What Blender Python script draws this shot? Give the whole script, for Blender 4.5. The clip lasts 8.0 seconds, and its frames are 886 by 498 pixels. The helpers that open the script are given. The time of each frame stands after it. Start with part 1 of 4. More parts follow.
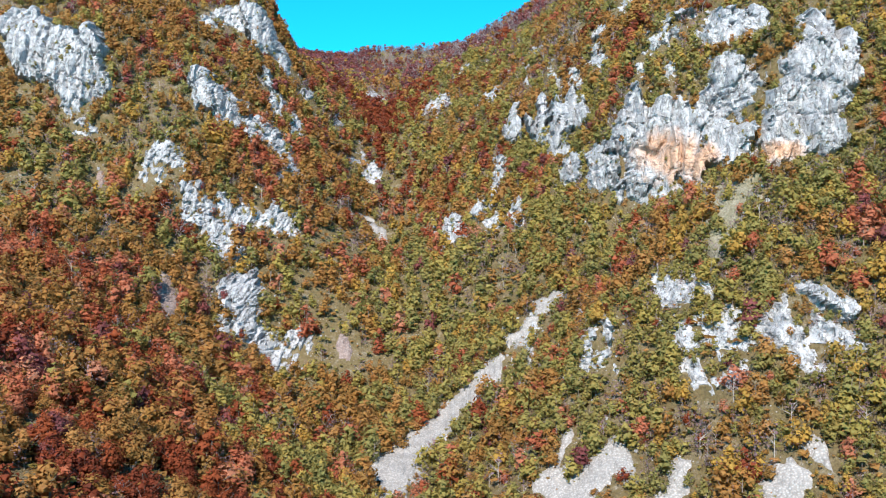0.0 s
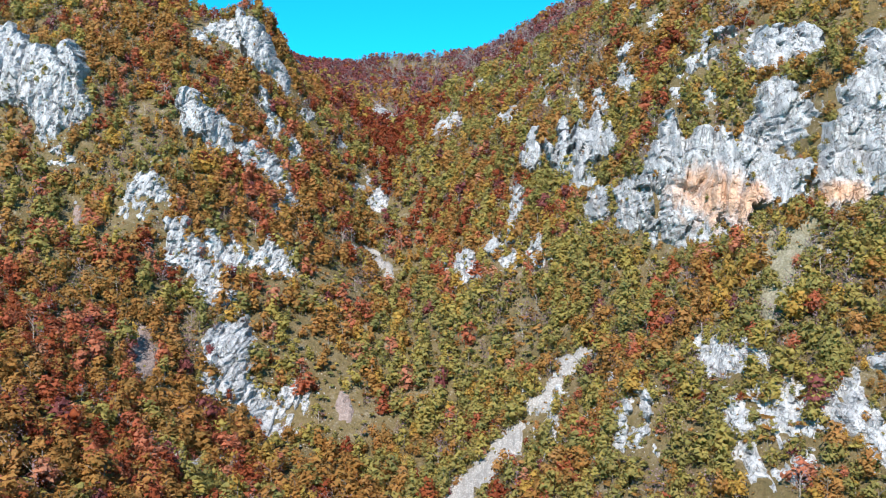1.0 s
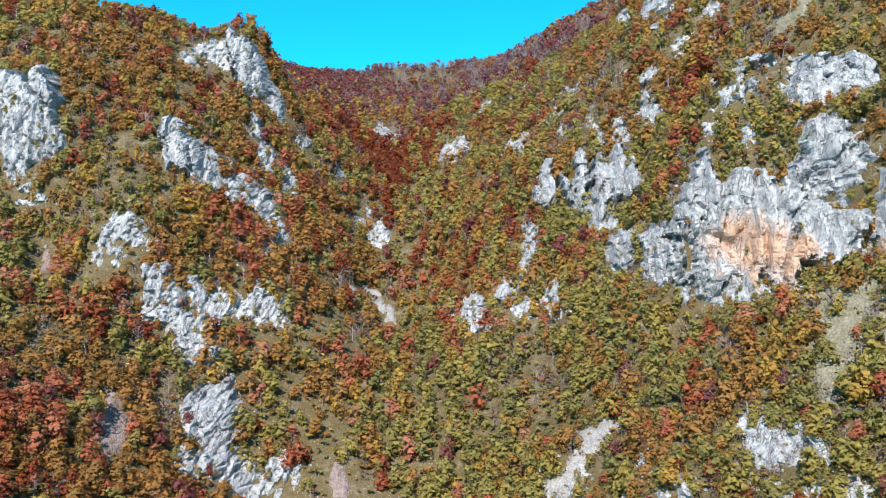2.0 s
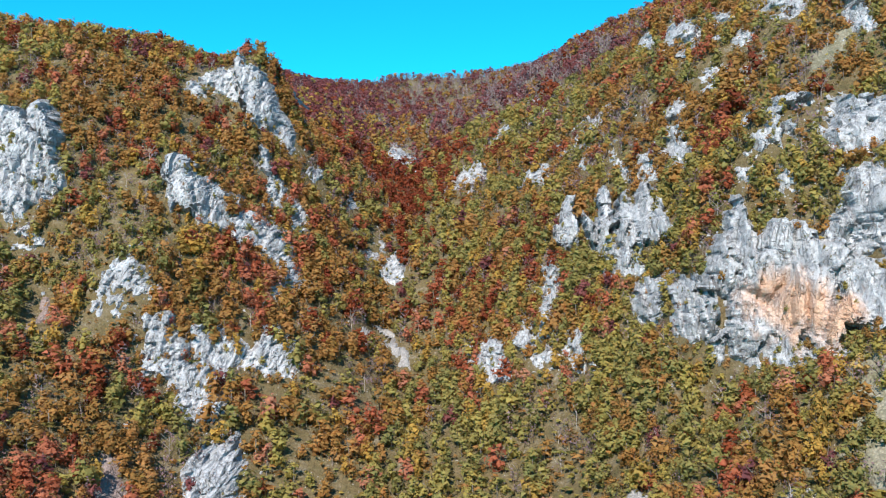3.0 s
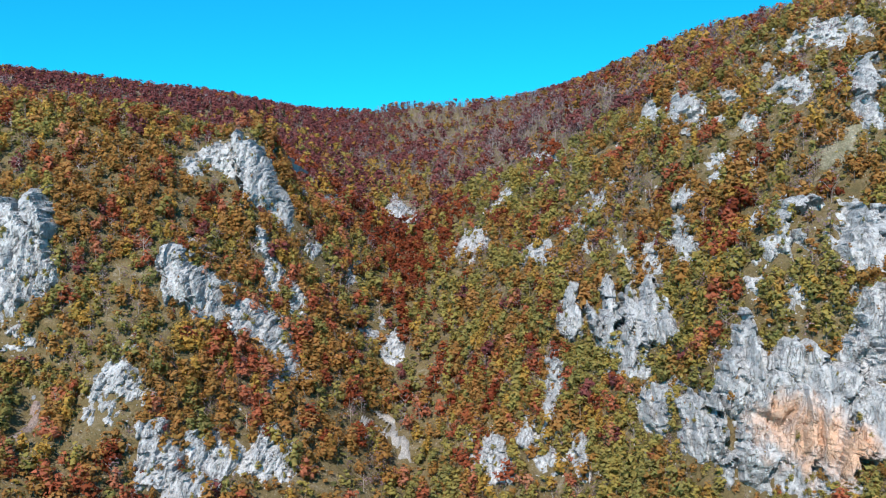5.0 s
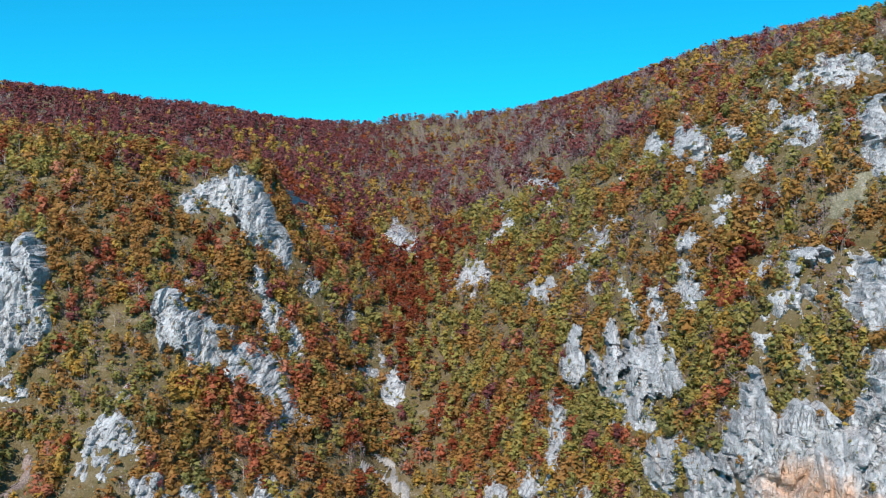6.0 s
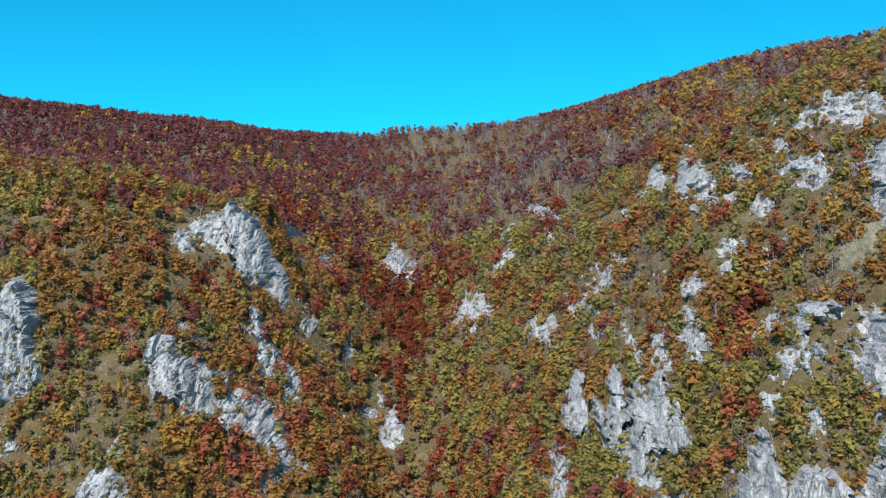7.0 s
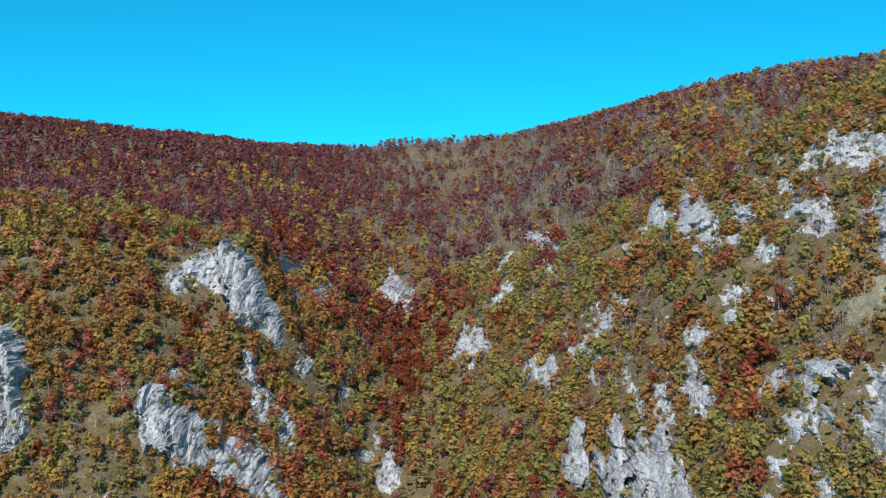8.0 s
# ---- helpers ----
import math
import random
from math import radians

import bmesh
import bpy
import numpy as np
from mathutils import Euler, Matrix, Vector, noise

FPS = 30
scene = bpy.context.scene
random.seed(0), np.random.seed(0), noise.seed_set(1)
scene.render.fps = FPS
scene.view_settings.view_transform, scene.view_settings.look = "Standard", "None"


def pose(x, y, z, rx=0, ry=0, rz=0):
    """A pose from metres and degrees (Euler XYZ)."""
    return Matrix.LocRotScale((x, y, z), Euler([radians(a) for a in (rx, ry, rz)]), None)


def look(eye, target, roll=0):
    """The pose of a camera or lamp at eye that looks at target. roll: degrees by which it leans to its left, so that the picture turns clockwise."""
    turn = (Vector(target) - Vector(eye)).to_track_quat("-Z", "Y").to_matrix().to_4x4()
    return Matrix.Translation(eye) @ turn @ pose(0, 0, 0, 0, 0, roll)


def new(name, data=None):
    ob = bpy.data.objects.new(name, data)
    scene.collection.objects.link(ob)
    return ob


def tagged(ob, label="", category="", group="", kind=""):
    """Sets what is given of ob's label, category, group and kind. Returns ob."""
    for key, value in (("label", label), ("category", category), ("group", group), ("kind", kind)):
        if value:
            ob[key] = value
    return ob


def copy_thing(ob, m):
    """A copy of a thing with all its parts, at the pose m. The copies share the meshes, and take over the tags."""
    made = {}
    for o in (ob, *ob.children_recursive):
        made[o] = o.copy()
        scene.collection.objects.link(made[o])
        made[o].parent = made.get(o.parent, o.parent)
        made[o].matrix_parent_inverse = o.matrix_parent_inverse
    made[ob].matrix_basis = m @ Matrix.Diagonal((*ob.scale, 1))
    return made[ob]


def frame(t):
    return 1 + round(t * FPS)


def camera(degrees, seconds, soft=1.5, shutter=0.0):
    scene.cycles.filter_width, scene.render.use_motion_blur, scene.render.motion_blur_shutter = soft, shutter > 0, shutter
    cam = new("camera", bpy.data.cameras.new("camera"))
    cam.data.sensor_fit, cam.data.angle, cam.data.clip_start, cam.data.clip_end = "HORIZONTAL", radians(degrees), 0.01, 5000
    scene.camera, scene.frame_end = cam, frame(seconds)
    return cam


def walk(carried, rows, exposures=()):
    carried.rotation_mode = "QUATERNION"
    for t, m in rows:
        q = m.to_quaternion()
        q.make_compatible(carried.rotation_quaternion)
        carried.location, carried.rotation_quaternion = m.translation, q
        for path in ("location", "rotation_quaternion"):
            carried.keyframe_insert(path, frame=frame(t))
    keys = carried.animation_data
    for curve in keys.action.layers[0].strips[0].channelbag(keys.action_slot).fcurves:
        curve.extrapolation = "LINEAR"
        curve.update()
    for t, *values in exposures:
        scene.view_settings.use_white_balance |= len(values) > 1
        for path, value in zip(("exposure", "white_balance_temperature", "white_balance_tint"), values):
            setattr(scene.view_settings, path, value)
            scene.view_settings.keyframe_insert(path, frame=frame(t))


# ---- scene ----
# the camera drone flies up the valley, slows and climbs
cam = camera(47.9, 8.0, soft=1.2)
METRES, EYE, TILT, LEAN, TURN = 120.0, 70.0, 0.0, 0.0, 0.0
EXPOSURES = [(0.0, 0.96), (1.5, 0.89), (3.5, 0.74), (6.5, 0.47), (8.0, 0.40)]
ROWS = [
    (0.0, 0.0, 0.0, 0.0, 0.0, 0.0, 0.0),
    (0.5, -0.0011, 0.1065, 0.0411, 0.3, 0.08, -0.01),
    (1.0, -0.0036, 0.2138, 0.0825, 0.58, 0.12, -0.04),
    (1.5, -0.0061, 0.3168, 0.1243, 0.56, 0.25, -0.05),
    (3.0, -0.0127, 0.4963, 0.2461, 1.72, 0.5, -0.08),
    (3.5, -0.0128, 0.5056, 0.285, 1.72, 0.6, -0.03),
    (4.0, -0.0119, 0.513, 0.3252, 1.73, 0.73, 0.02),
    (4.5, -0.0111, 0.524, 0.3663, 1.79, 0.89, 0.06),
    (6.0, -0.0115, 0.5733, 0.4889, 1.91, 1.13, 0.14),
    (6.5, -0.012, 0.5935, 0.5296, 1.92, 1.2, 0.15),
    (7.0, -0.0127, 0.6133, 0.5707, 1.88, 1.26, 0.14),
    (7.5, -0.0131, 0.6335, 0.6122, 1.82, 1.31, 0.13),
    (8.0, -0.0136, 0.6529, 0.6544, 1.75, 1.38, 0.14),
]
walk(cam, [(t, pose(0, 0, EYE, TILT, LEAN, TURN) @ pose(METRES * x, METRES * y, METRES * z, 90 + pitch, roll, yaw)) for t, x, y, z, yaw, pitch, roll in ROWS], EXPOSURES)

# ---------------------------------------------------------------- light
SUN_AZ, SUN_EL = radians(-167), radians(39)      # azimuth from +y towards +x, height
world = bpy.data.worlds.new("sky")
scene.world = world
world.use_nodes = True
wn, wl = world.node_tree.nodes, world.node_tree.links
wn.clear()
sky = wn.new("ShaderNodeTexSky")
sky.sky_type, sky.sun_disc = "NISHITA", False
sky.sun_elevation, sky.sun_rotation = SUN_EL, SUN_AZ
sky.air_density, sky.dust_density, sky.ozone_density, sky.altitude = 1.0, 0.0, 3.0, 900
tint = wn.new("ShaderNodeMix")
tint.data_type, tint.blend_type = "RGBA", "MULTIPLY"
tint.inputs[0].default_value = 1.0
wl.new(sky.outputs[0], tint.inputs[6])
tint.inputs[7].default_value = (0.035, 0.85, 0.97, 1)
back = wn.new("ShaderNodeBackground")
back.inputs["Strength"].default_value = 0.121
wout = wn.new("ShaderNodeOutputWorld")
wl.new(tint.outputs[2], back.inputs["Color"])
wl.new(back.outputs[0], wout.inputs["Surface"])
sun_data = bpy.data.lights.new("sun", "SUN")
sun_data.energy, sun_data.angle, sun_data.color = 5.0, radians(0.5), (1.0, 0.895, 0.79)
sun = new("sun", sun_data)
to_sun = Vector((math.sin(SUN_AZ) * math.cos(SUN_EL), math.cos(SUN_AZ) * math.cos(SUN_EL), math.sin(SUN_EL)))
sun.matrix_world = look(to_sun * 500, (0, 0, 0))


# ---------------------------------------------------------------- materials
class Mat:
    """A small wrapper round a node material."""

    def __init__(self, name, rough=0.85):
        self.m = bpy.data.materials.new(name)
        self.m.use_nodes = True
        self.n, self.l = self.m.node_tree.nodes, self.m.node_tree.links
        self.p = self.n["Principled BSDF"]
        self.p.inputs["Roughness"].default_value = rough
        self.p.inputs["Specular IOR Level"].default_value = 0.25

    def put(self, value, socket):
        if isinstance(value, (int, float)):
            socket.default_value = value
        elif isinstance(value, tuple):
            socket.default_value = (*value, 1) if len(value) == 3 else value
        else:
            self.l.new(value, socket)

    def coords(self, sx=1, sy=1, sz=1):
        g = self.n.new("ShaderNodeNewGeometry")
        v = self.n.new("ShaderNodeVectorMath")
        v.operation = "MULTIPLY"
        self.l.new(g.outputs["Position"], v.inputs[0])
        v.inputs[1].default_value = (sx, sy, sz)
        return v.outputs[0]

    def noise(self, where, scale, detail=4, rough=0.55, warp=0.0):
        t = self.n.new("ShaderNodeTexNoise")
        self.l.new(where, t.inputs["Vector"])
        t.inputs["Scale"].default_value, t.inputs["Detail"].default_value = scale, detail
        t.inputs["Roughness"].default_value, t.inputs["Distortion"].default_value = rough, warp
        return t.outputs["Fac"]

    def voronoi(self, where, scale, feature="F1", out="Distance"):
        t = self.n.new("ShaderNodeTexVoronoi")
        t.feature = feature
        self.l.new(where, t.inputs["Vector"])
        t.inputs["Scale"].default_value = scale
        return t.outputs[out]

    def ramp(self, fac, *stops):
        r = self.n.new("ShaderNodeValToRGB")
        e = r.color_ramp.elements
        while len(e) < len(stops):
            e.new(0.5)
        for k, (pos, col) in zip(e, stops):
            k.position = pos
            k.color = (*col, 1) if isinstance(col, tuple) else (col, col, col, 1)
        self.l.new(fac, r.inputs[0])
        return r.outputs[0]

    def mix(self, fac, a, b, blend="MIX"):
        x = self.n.new("ShaderNodeMix")
        x.data_type, x.blend_type = "RGBA", blend
        self.put(fac, x.inputs[0]), self.put(a, x.inputs[6]), self.put(b, x.inputs[7])
        return x.outputs[2]

    def math(self, op, a, b=0.0):
        x = self.n.new("ShaderNodeMath")
        x.operation = op
        self.put(a, x.inputs[0]), self.put(b, x.inputs[1])
        return x.outputs[0]

    def attr(self, name):
        a = self.n.new("ShaderNodeAttribute")
        a.attribute_name = name
        return a.outputs["Fac"]

    def bump(self, height, strength, dist):
        b = self.n.new("ShaderNodeBump")
        b.inputs["Strength"].default_value, b.inputs["Distance"].default_value = strength, dist
        self.l.new(height, b.inputs["Height"])
        self.l.new(b.outputs[0], self.p.inputs["Normal"])

    def colour(self, c):
        self.put(c, self.p.inputs["Base Color"])


def limestone(name, orange=None):
    """Pale weathered limestone with upright streaks; orange: an iron-stained patch (x, z, rx, rz)."""
    m = Mat(name, 0.9)
    w = m.coords()
    up = m.coords(1, 1, 0.28)
    big = m.noise(w, 0.16, 5, 0.6)
    streak = m.noise(up, 0.75, 6, 0.65, 0.6)
    fine = m.noise(w, 2.2, 6, 0.7)
    c = m.ramp(streak, (0.28, (0.22, 0.23, 0.245)), (0.40, (0.38, 0.40, 0.435)), (0.57, (0.515, 0.535, 0.575)))
    c = m.mix(m.ramp(big, (0.46, 0.0), (0.64, 0.5)), c, (0.32, 0.335, 0.36))
    c = m.mix(m.ramp(fine, (0.36, 0.0), (0.52, 1.0)), m.mix(0.32, c, (0.11, 0.115, 0.115)), c)
    warped = m.n.new("ShaderNodeVectorMath")
    warped.operation = "ADD"
    m.l.new(m.coords(1, 1, 0.42), warped.inputs[0])
    m.l.new(m.noise(w, 0.5, 4, 0.6), warped.inputs[1])
    joints = m.math("MINIMUM", m.ramp(m.voronoi(warped.outputs[0], 0.42, "DISTANCE_TO_EDGE"), (0.0, 0.0), (0.05, 1.0)), m.ramp(m.voronoi(warped.outputs[0], 1.05, "DISTANCE_TO_EDGE"), (0.0, 0.25), (0.07, 1.0)))
    broken = m.ramp(m.noise(w, 0.4, 3), (0.44, 1.0), (0.58, 0.0))
    joints = m.math("MAXIMUM", joints, broken)
    c = m.mix(joints, m.mix(0.42, c, (0.10, 0.102, 0.10)), c)
    # dark spots: the shade of small pits put into the colour alone
    pit_shade = m.noise(m.coords(1, 1, 0.7), 1.2, 4, 0.7)
    c = m.mix(m.ramp(pit_shade, (0.57, 0.0), (0.66, 0.75)), c, (0.13, 0.13, 0.105))
    # broader olive blotches painted for shaded pockets and crevice shrubs
    dark_blotch = m.noise(w, 0.5, 5, 0.65)
    c = m.mix(m.ramp(dark_blotch, (0.60, 0.0), (0.70, 0.5)), c, (0.21, 0.20, 0.15))
    if orange:
        sep = m.n.new("ShaderNodeSeparateXYZ")
        m.l.new(w, sep.inputs[0])
        dx = m.math("DIVIDE", m.math("SUBTRACT", sep.outputs[0], orange[0]), orange[2])
        dz = m.math("DIVIDE", m.math("SUBTRACT", sep.outputs[2], orange[1]), orange[3])
        d = m.math("ADD", m.math("MULTIPLY", dx, dx), m.math("MULTIPLY", dz, dz))
        d = m.math("ADD", d, m.math("MULTIPLY", m.math("SUBTRACT", m.noise(m.coords(1, 1, 0.6), 0.2, 6, 0.6, 0.5), 0.5), 3.4))
        c = m.mix(m.ramp(d, (0.0, 0.9), (1.0, 0.0)), c, m.mix(m.ramp(fine, (0.35, 0.0), (0.65, 1.0)), (0.52, 0.29, 0.18), (0.66, 0.44, 0.31)))
    m.colour(c)
    h = m.math("ADD", m.math("MULTIPLY", streak, 0.5), m.math("MULTIPLY", fine, 0.5))
    h = m.math("ADD", h, m.math("MULTIPLY", m.noise(w, 5.5, 5, 0.7), 0.3))
    h = m.math("ADD", h, m.math("MULTIPLY", joints, 0.6))
    m.bump(h, 1.0, 0.6)
    return m.m


def gravel(name, a, b):
    m = Mat(name, 0.95)
    w = m.coords()
    c = m.mix(m.ramp(m.noise(w, 0.35, 6, 0.65, 0.4), (0.35, 0.0), (0.65, 1.0)), a, b)
    c = m.mix(1.0, c, m.ramp(m.voronoi(w, 2.4), (0.15, 1.12), (0.6, 0.72)), "MULTIPLY")
    m.colour(c)
    m.bump(m.math("ADD", m.voronoi(w, 2.4), m.noise(w, 0.8, 5)), 0.7, 0.25)
    return m.m


def soil():
    """Dry grass, leaf litter and grey stony earth between the trees."""
    m = Mat("hill_soil", 0.95)
    w = m.coords()
    c = m.ramp(m.noise(w, 0.3, 7, 0.7, 0.4), (0.32, (0.085, 0.08, 0.036)), (0.44, (0.145, 0.115, 0.052)), (0.54, (0.175, 0.14, 0.075)), (0.68, (0.26, 0.235, 0.18)))
    c = m.mix(m.ramp(m.noise(w, 1.9, 6, 0.75), (0.42, 0.0), (0.58, 0.65)), c, (0.095, 0.072, 0.038))
    stones = m.ramp(m.voronoi(w, 1.3), (0.10, 1.0), (0.24, 0.0))
    c = m.mix(m.mix(1.0, stones, m.ramp(m.noise(w, 0.25, 4), (0.45, 0.0), (0.6, 1.0)), "MULTIPLY"), c, (0.40, 0.39, 0.37))
    m.colour(c)
    m.bump(m.math("ADD", m.noise(w, 0.9, 8, 0.75), m.math("MULTIPLY", stones, 0.15)), 1.0, 0.8)
    return m.m


def leaves(name, dark, mid, light, rim, blend):
    """Autumn foliage: each tree has its own tone, each tuft varies round it."""
    m = Mat(name, 0.75)
    dark, mid, light, rim = ((r * 1.02, g * 0.955, b * (1.35 if b < 0.45 * g else 1.0)) for r, g, b in (dark, mid, light, rim))
    tone = m.attr("tone")
    c = m.ramp(tone, (0.0, dark), (0.45, mid), (0.85, light), (1.0, rim))
    g = m.n.new("ShaderNodeNewGeometry")
    c = m.mix(m.ramp(g.outputs["Random Per Island"], (0.0, 0.0), (1.0, 0.45)), c, mid)
    turning = m.ramp(m.noise(m.coords(), 0.5, 6, 0.75), (0.32, (0.11, 0.135, 0.05)), (0.45, (0.21, 0.205, 0.06)), (0.56, (0.275, 0.21, 0.068)), (0.70, (0.305, 0.15, 0.07)))
    c = m.mix(blend, c, turning)
    vivid = m.n.new("ShaderNodeHueSaturation")
    vivid.inputs["Saturation"].default_value = 1.12
    m.l.new(c, vivid.inputs["Color"])
    c = vivid.outputs[0]
    bright = m.ramp(g.outputs["Random Per Island"], (0.0, 0.84), (1.0, 1.16))
    c = m.mix(1.0, c, bright, "MULTIPLY")
    leafy = m.noise(m.coords(), 3.4, 5, 0.75)
    c = m.mix(1.0, c, m.ramp(leafy, (0.34, 0.95), (0.66, 1.45)), "MULTIPLY")
    m.colour(c)
    m.bump(leafy, 0.3, 0.3)
    tr = m.n.new("ShaderNodeBsdfTranslucent")
    m.l.new(c, tr.inputs["Color"])
    mx = m.n.new("ShaderNodeMixShader")
    mx.inputs[0].default_value = 0.48
    m.l.new(m.p.outputs[0], mx.inputs[1]), m.l.new(tr.outputs[0], mx.inputs[2])
    m.l.new(mx.outputs[0], m.n["Material Output"].inputs["Surface"])
    return m.m


def bark(name, a, b):
    m = Mat(name, 0.9)
    w = m.coords(1, 1, 0.3)
    m.colour(m.ramp(m.noise(w, 3.0, 5), (0.35, a), (0.65, b)))
    return m.m


ROCK = limestone("pale_limestone")
ROCK_ORANGE = limestone("iron_stained_limestone", (53.2, 91.0, 9.0, 7.5))
ROCK_FOOT = limestone("iron_stained_foot_limestone", (72.5, 90.5, 6.0, 3.0))
GRAVEL = gravel("pale_gravel", (0.36, 0.355, 0.355), (0.27, 0.265, 0.265))
RUBBLE = gravel("olive_rubble", (0.15, 0.145, 0.09), (0.27, 0.255, 0.20))
EARTH = gravel("purple_earth", (0.20, 0.15, 0.14), (0.30, 0.25, 0.24))
SOIL = soil()
BARK, PALE_BARK = bark("grey_bark", (0.07, 0.06, 0.05), (0.24, 0.21, 0.19)), bark("pale_bark", (0.20, 0.18, 0.17), (0.40, 0.37, 0.35))
NEEDLES = Mat("dark_spruce_needles", 0.8)
NEEDLES.colour(NEEDLES.ramp(NEEDLES.noise(NEEDLES.coords(), 1.6, 4), (0.35, (0.025, 0.04, 0.025)), (0.65, (0.06, 0.075, 0.04))))
NEEDLES = NEEDLES.m
SPECIES = {
    "oak": leaves("olive_oak_leaves", (0.118, 0.146, 0.056), (0.240, 0.228, 0.072), (0.340, 0.300, 0.082), (0.44, 0.345, 0.09), 0.36),
    "hornbeam": leaves("rust_hornbeam_leaves", (0.20, 0.098, 0.062), (0.31, 0.150, 0.074), (0.39, 0.200, 0.085), (0.45, 0.27, 0.12), 0.40),
    "maple": leaves("red_maple_leaves", (0.28, 0.072, 0.060), (0.37, 0.130, 0.100), (0.43, 0.215, 0.165), (0.47, 0.29, 0.22), 0.2),
    # maroon is the leaves' own; its purple cast stands in for distance haze
    "beech": leaves("maroon_beech_leaves_hazed", (0.105, 0.045, 0.056), (0.158, 0.060, 0.068), (0.205, 0.080, 0.082), (0.25, 0.12, 0.115), 0.05),
    "copper": leaves("copper_beech_leaves", (0.115, 0.030, 0.026), (0.185, 0.050, 0.036), (0.245, 0.082, 0.048), (0.31, 0.14, 0.08), 0.08),
    "ash": leaves("yellow_ash_leaves", (0.27, 0.21, 0.06), (0.37, 0.255, 0.066), (0.44, 0.31, 0.08), (0.48, 0.37, 0.13), 0.2),
    # grey twigs, with haze over the far woods put in as purple
    "bare": leaves("grey_twigs_haze_purple", (0.135, 0.105, 0.135), (0.205, 0.15, 0.182), (0.26, 0.198, 0.226), (0.30, 0.255, 0.27), 0.12),
}


# ---------------------------------------------------------------- noise and terrain
def hashed(ix, iy, iz, seed):
    h = (ix.astype(np.int64) * 374761393 + iy.astype(np.int64) * 668265263 + iz.astype(np.int64) * 2147483647 + seed * 974634777) & 0xFFFFFFFF
    h = ((h ^ (h >> 13)) * 1274126177) & 0xFFFFFFFF
    h = ((h ^ (h >> 16)) * 2246822519) & 0xFFFFFFFF
    return ((h ^ (h >> 15)) & 0xFFFFFF) / 16777216.0


def value(x, y, z=None, seed=0):
    """Smooth value noise, 0 to 1."""
    x, y = np.asarray(x, float), np.asarray(y, float)
    z = np.zeros_like(x) if z is None else np.asarray(z, float)
    ix, iy, iz = np.floor(x), np.floor(y), np.floor(z)
    fx, fy, fz = x - ix, y - iy, z - iz
    fx, fy, fz = (f * f * (3 - 2 * f) for f in (fx, fy, fz))
    total = 0
    for a in (0, 1):
        for b in (0, 1):
            for c in (0, 1):
                w = (fx if a else 1 - fx) * (fy if b else 1 - fy) * (fz if c else 1 - fz)
                total = total + w * hashed(ix + a, iy + b, iz + c, seed)
    return total


def fractal(x, y, z=None, octaves=4, seed=0):
    total, amp, norm, k = 0, 1.0, 0.0, 1.0
    for o in range(octaves):
        total = total + amp * value(np.asarray(x) * k, np.asarray(y) * k, None if z is None else np.asarray(z) * k, seed + 17 * o)
        norm, amp, k = norm + amp, amp * 0.52, k * 2.03
    return total / norm


def cells(x, y, seed=0, tilt=0.0):
    """Height of the nearest block, its top tilted, and the distance to the nearest crack."""
    ix, iy = np.floor(x), np.floor(y)
    f1, f2, val = np.full(x.shape, 9.0), np.full(x.shape, 9.0), np.zeros(x.shape)
    zero = np.zeros_like(ix)
    for a in (-1, 0, 1):
        for b in (-1, 0, 1):
            cx, cy = ix + a, iy + b
            dx, dy = cx + hashed(cx, cy, zero, seed) - x, cy + hashed(cx, cy, zero, seed + 5) - y
            d = np.hypot(dx, dy)
            near = d < f1
            f2 = np.where(near, f1, np.minimum(f2, d))
            top = hashed(cx, cy, zero, seed + 9) + tilt * (dx * (hashed(cx, cy, zero, seed + 21) * 2 - 1.2) + dy * (hashed(cx, cy, zero, seed + 22) * 2 - 1.2))
            val = np.where(near, top, val)
            f1 = np.where(near, d, f1)
    return val, f2 - f1


# the valley: for each station along it, ground heights at set distances left and right of the gully
SIDE = np.array([-300, -110, -65, -28, 0, 32, 68, 140, 230.0])
LEFT_BANK = np.array([      # station, then heights from far left to the gully
    (-100, 62, 22, 11, 3, -1),
    (90, 94, 61, 48, 30, 14),
    (140, 104, 69, 56, 37, 19),
    (180, 114, 73, 59, 38, 25),
    (220, 127, 78, 65, 39, 34),
    (260, 140, 94, 84, 64, 57),
    (300, 152, 135, 125, 90, 71),
    (350, 165, 166, 158, 130, 100),
    (420, 181, 169, 161, 140, 125),
    (560, 215, 187, 180, 167, 162),
    (760, 259, 235, 224, 211, 204),
    (1000, 261, 263, 263, 262, 263),
], float)
RIGHT_BANK = np.array([     # heights from the gully to far right
    (-1, 6, 42, 86),
    (8, 13, 44, 106),
    (17, 30, 67, 117),
    (33, 58, 100, 131),
    (53, 88, 137, 148),
    (73, 122, 167, 169),
    (100, 142, 186, 186),
    (118, 152, 198, 204),
    (143, 166, 206, 223),
    (169, 190, 226, 247),
    (200, 202, 242, 274),
    (268, 269, 274, 294),
], float)
STATION, HEIGHT = LEFT_BANK[:, 0], np.concatenate([LEFT_BANK[:, 1:], RIGHT_BANK], 1)
CLIFF_LINE = ((34, 43, 63, 72, 84), (250, 240, 234, 221, 207))     # the foot of the great cliff
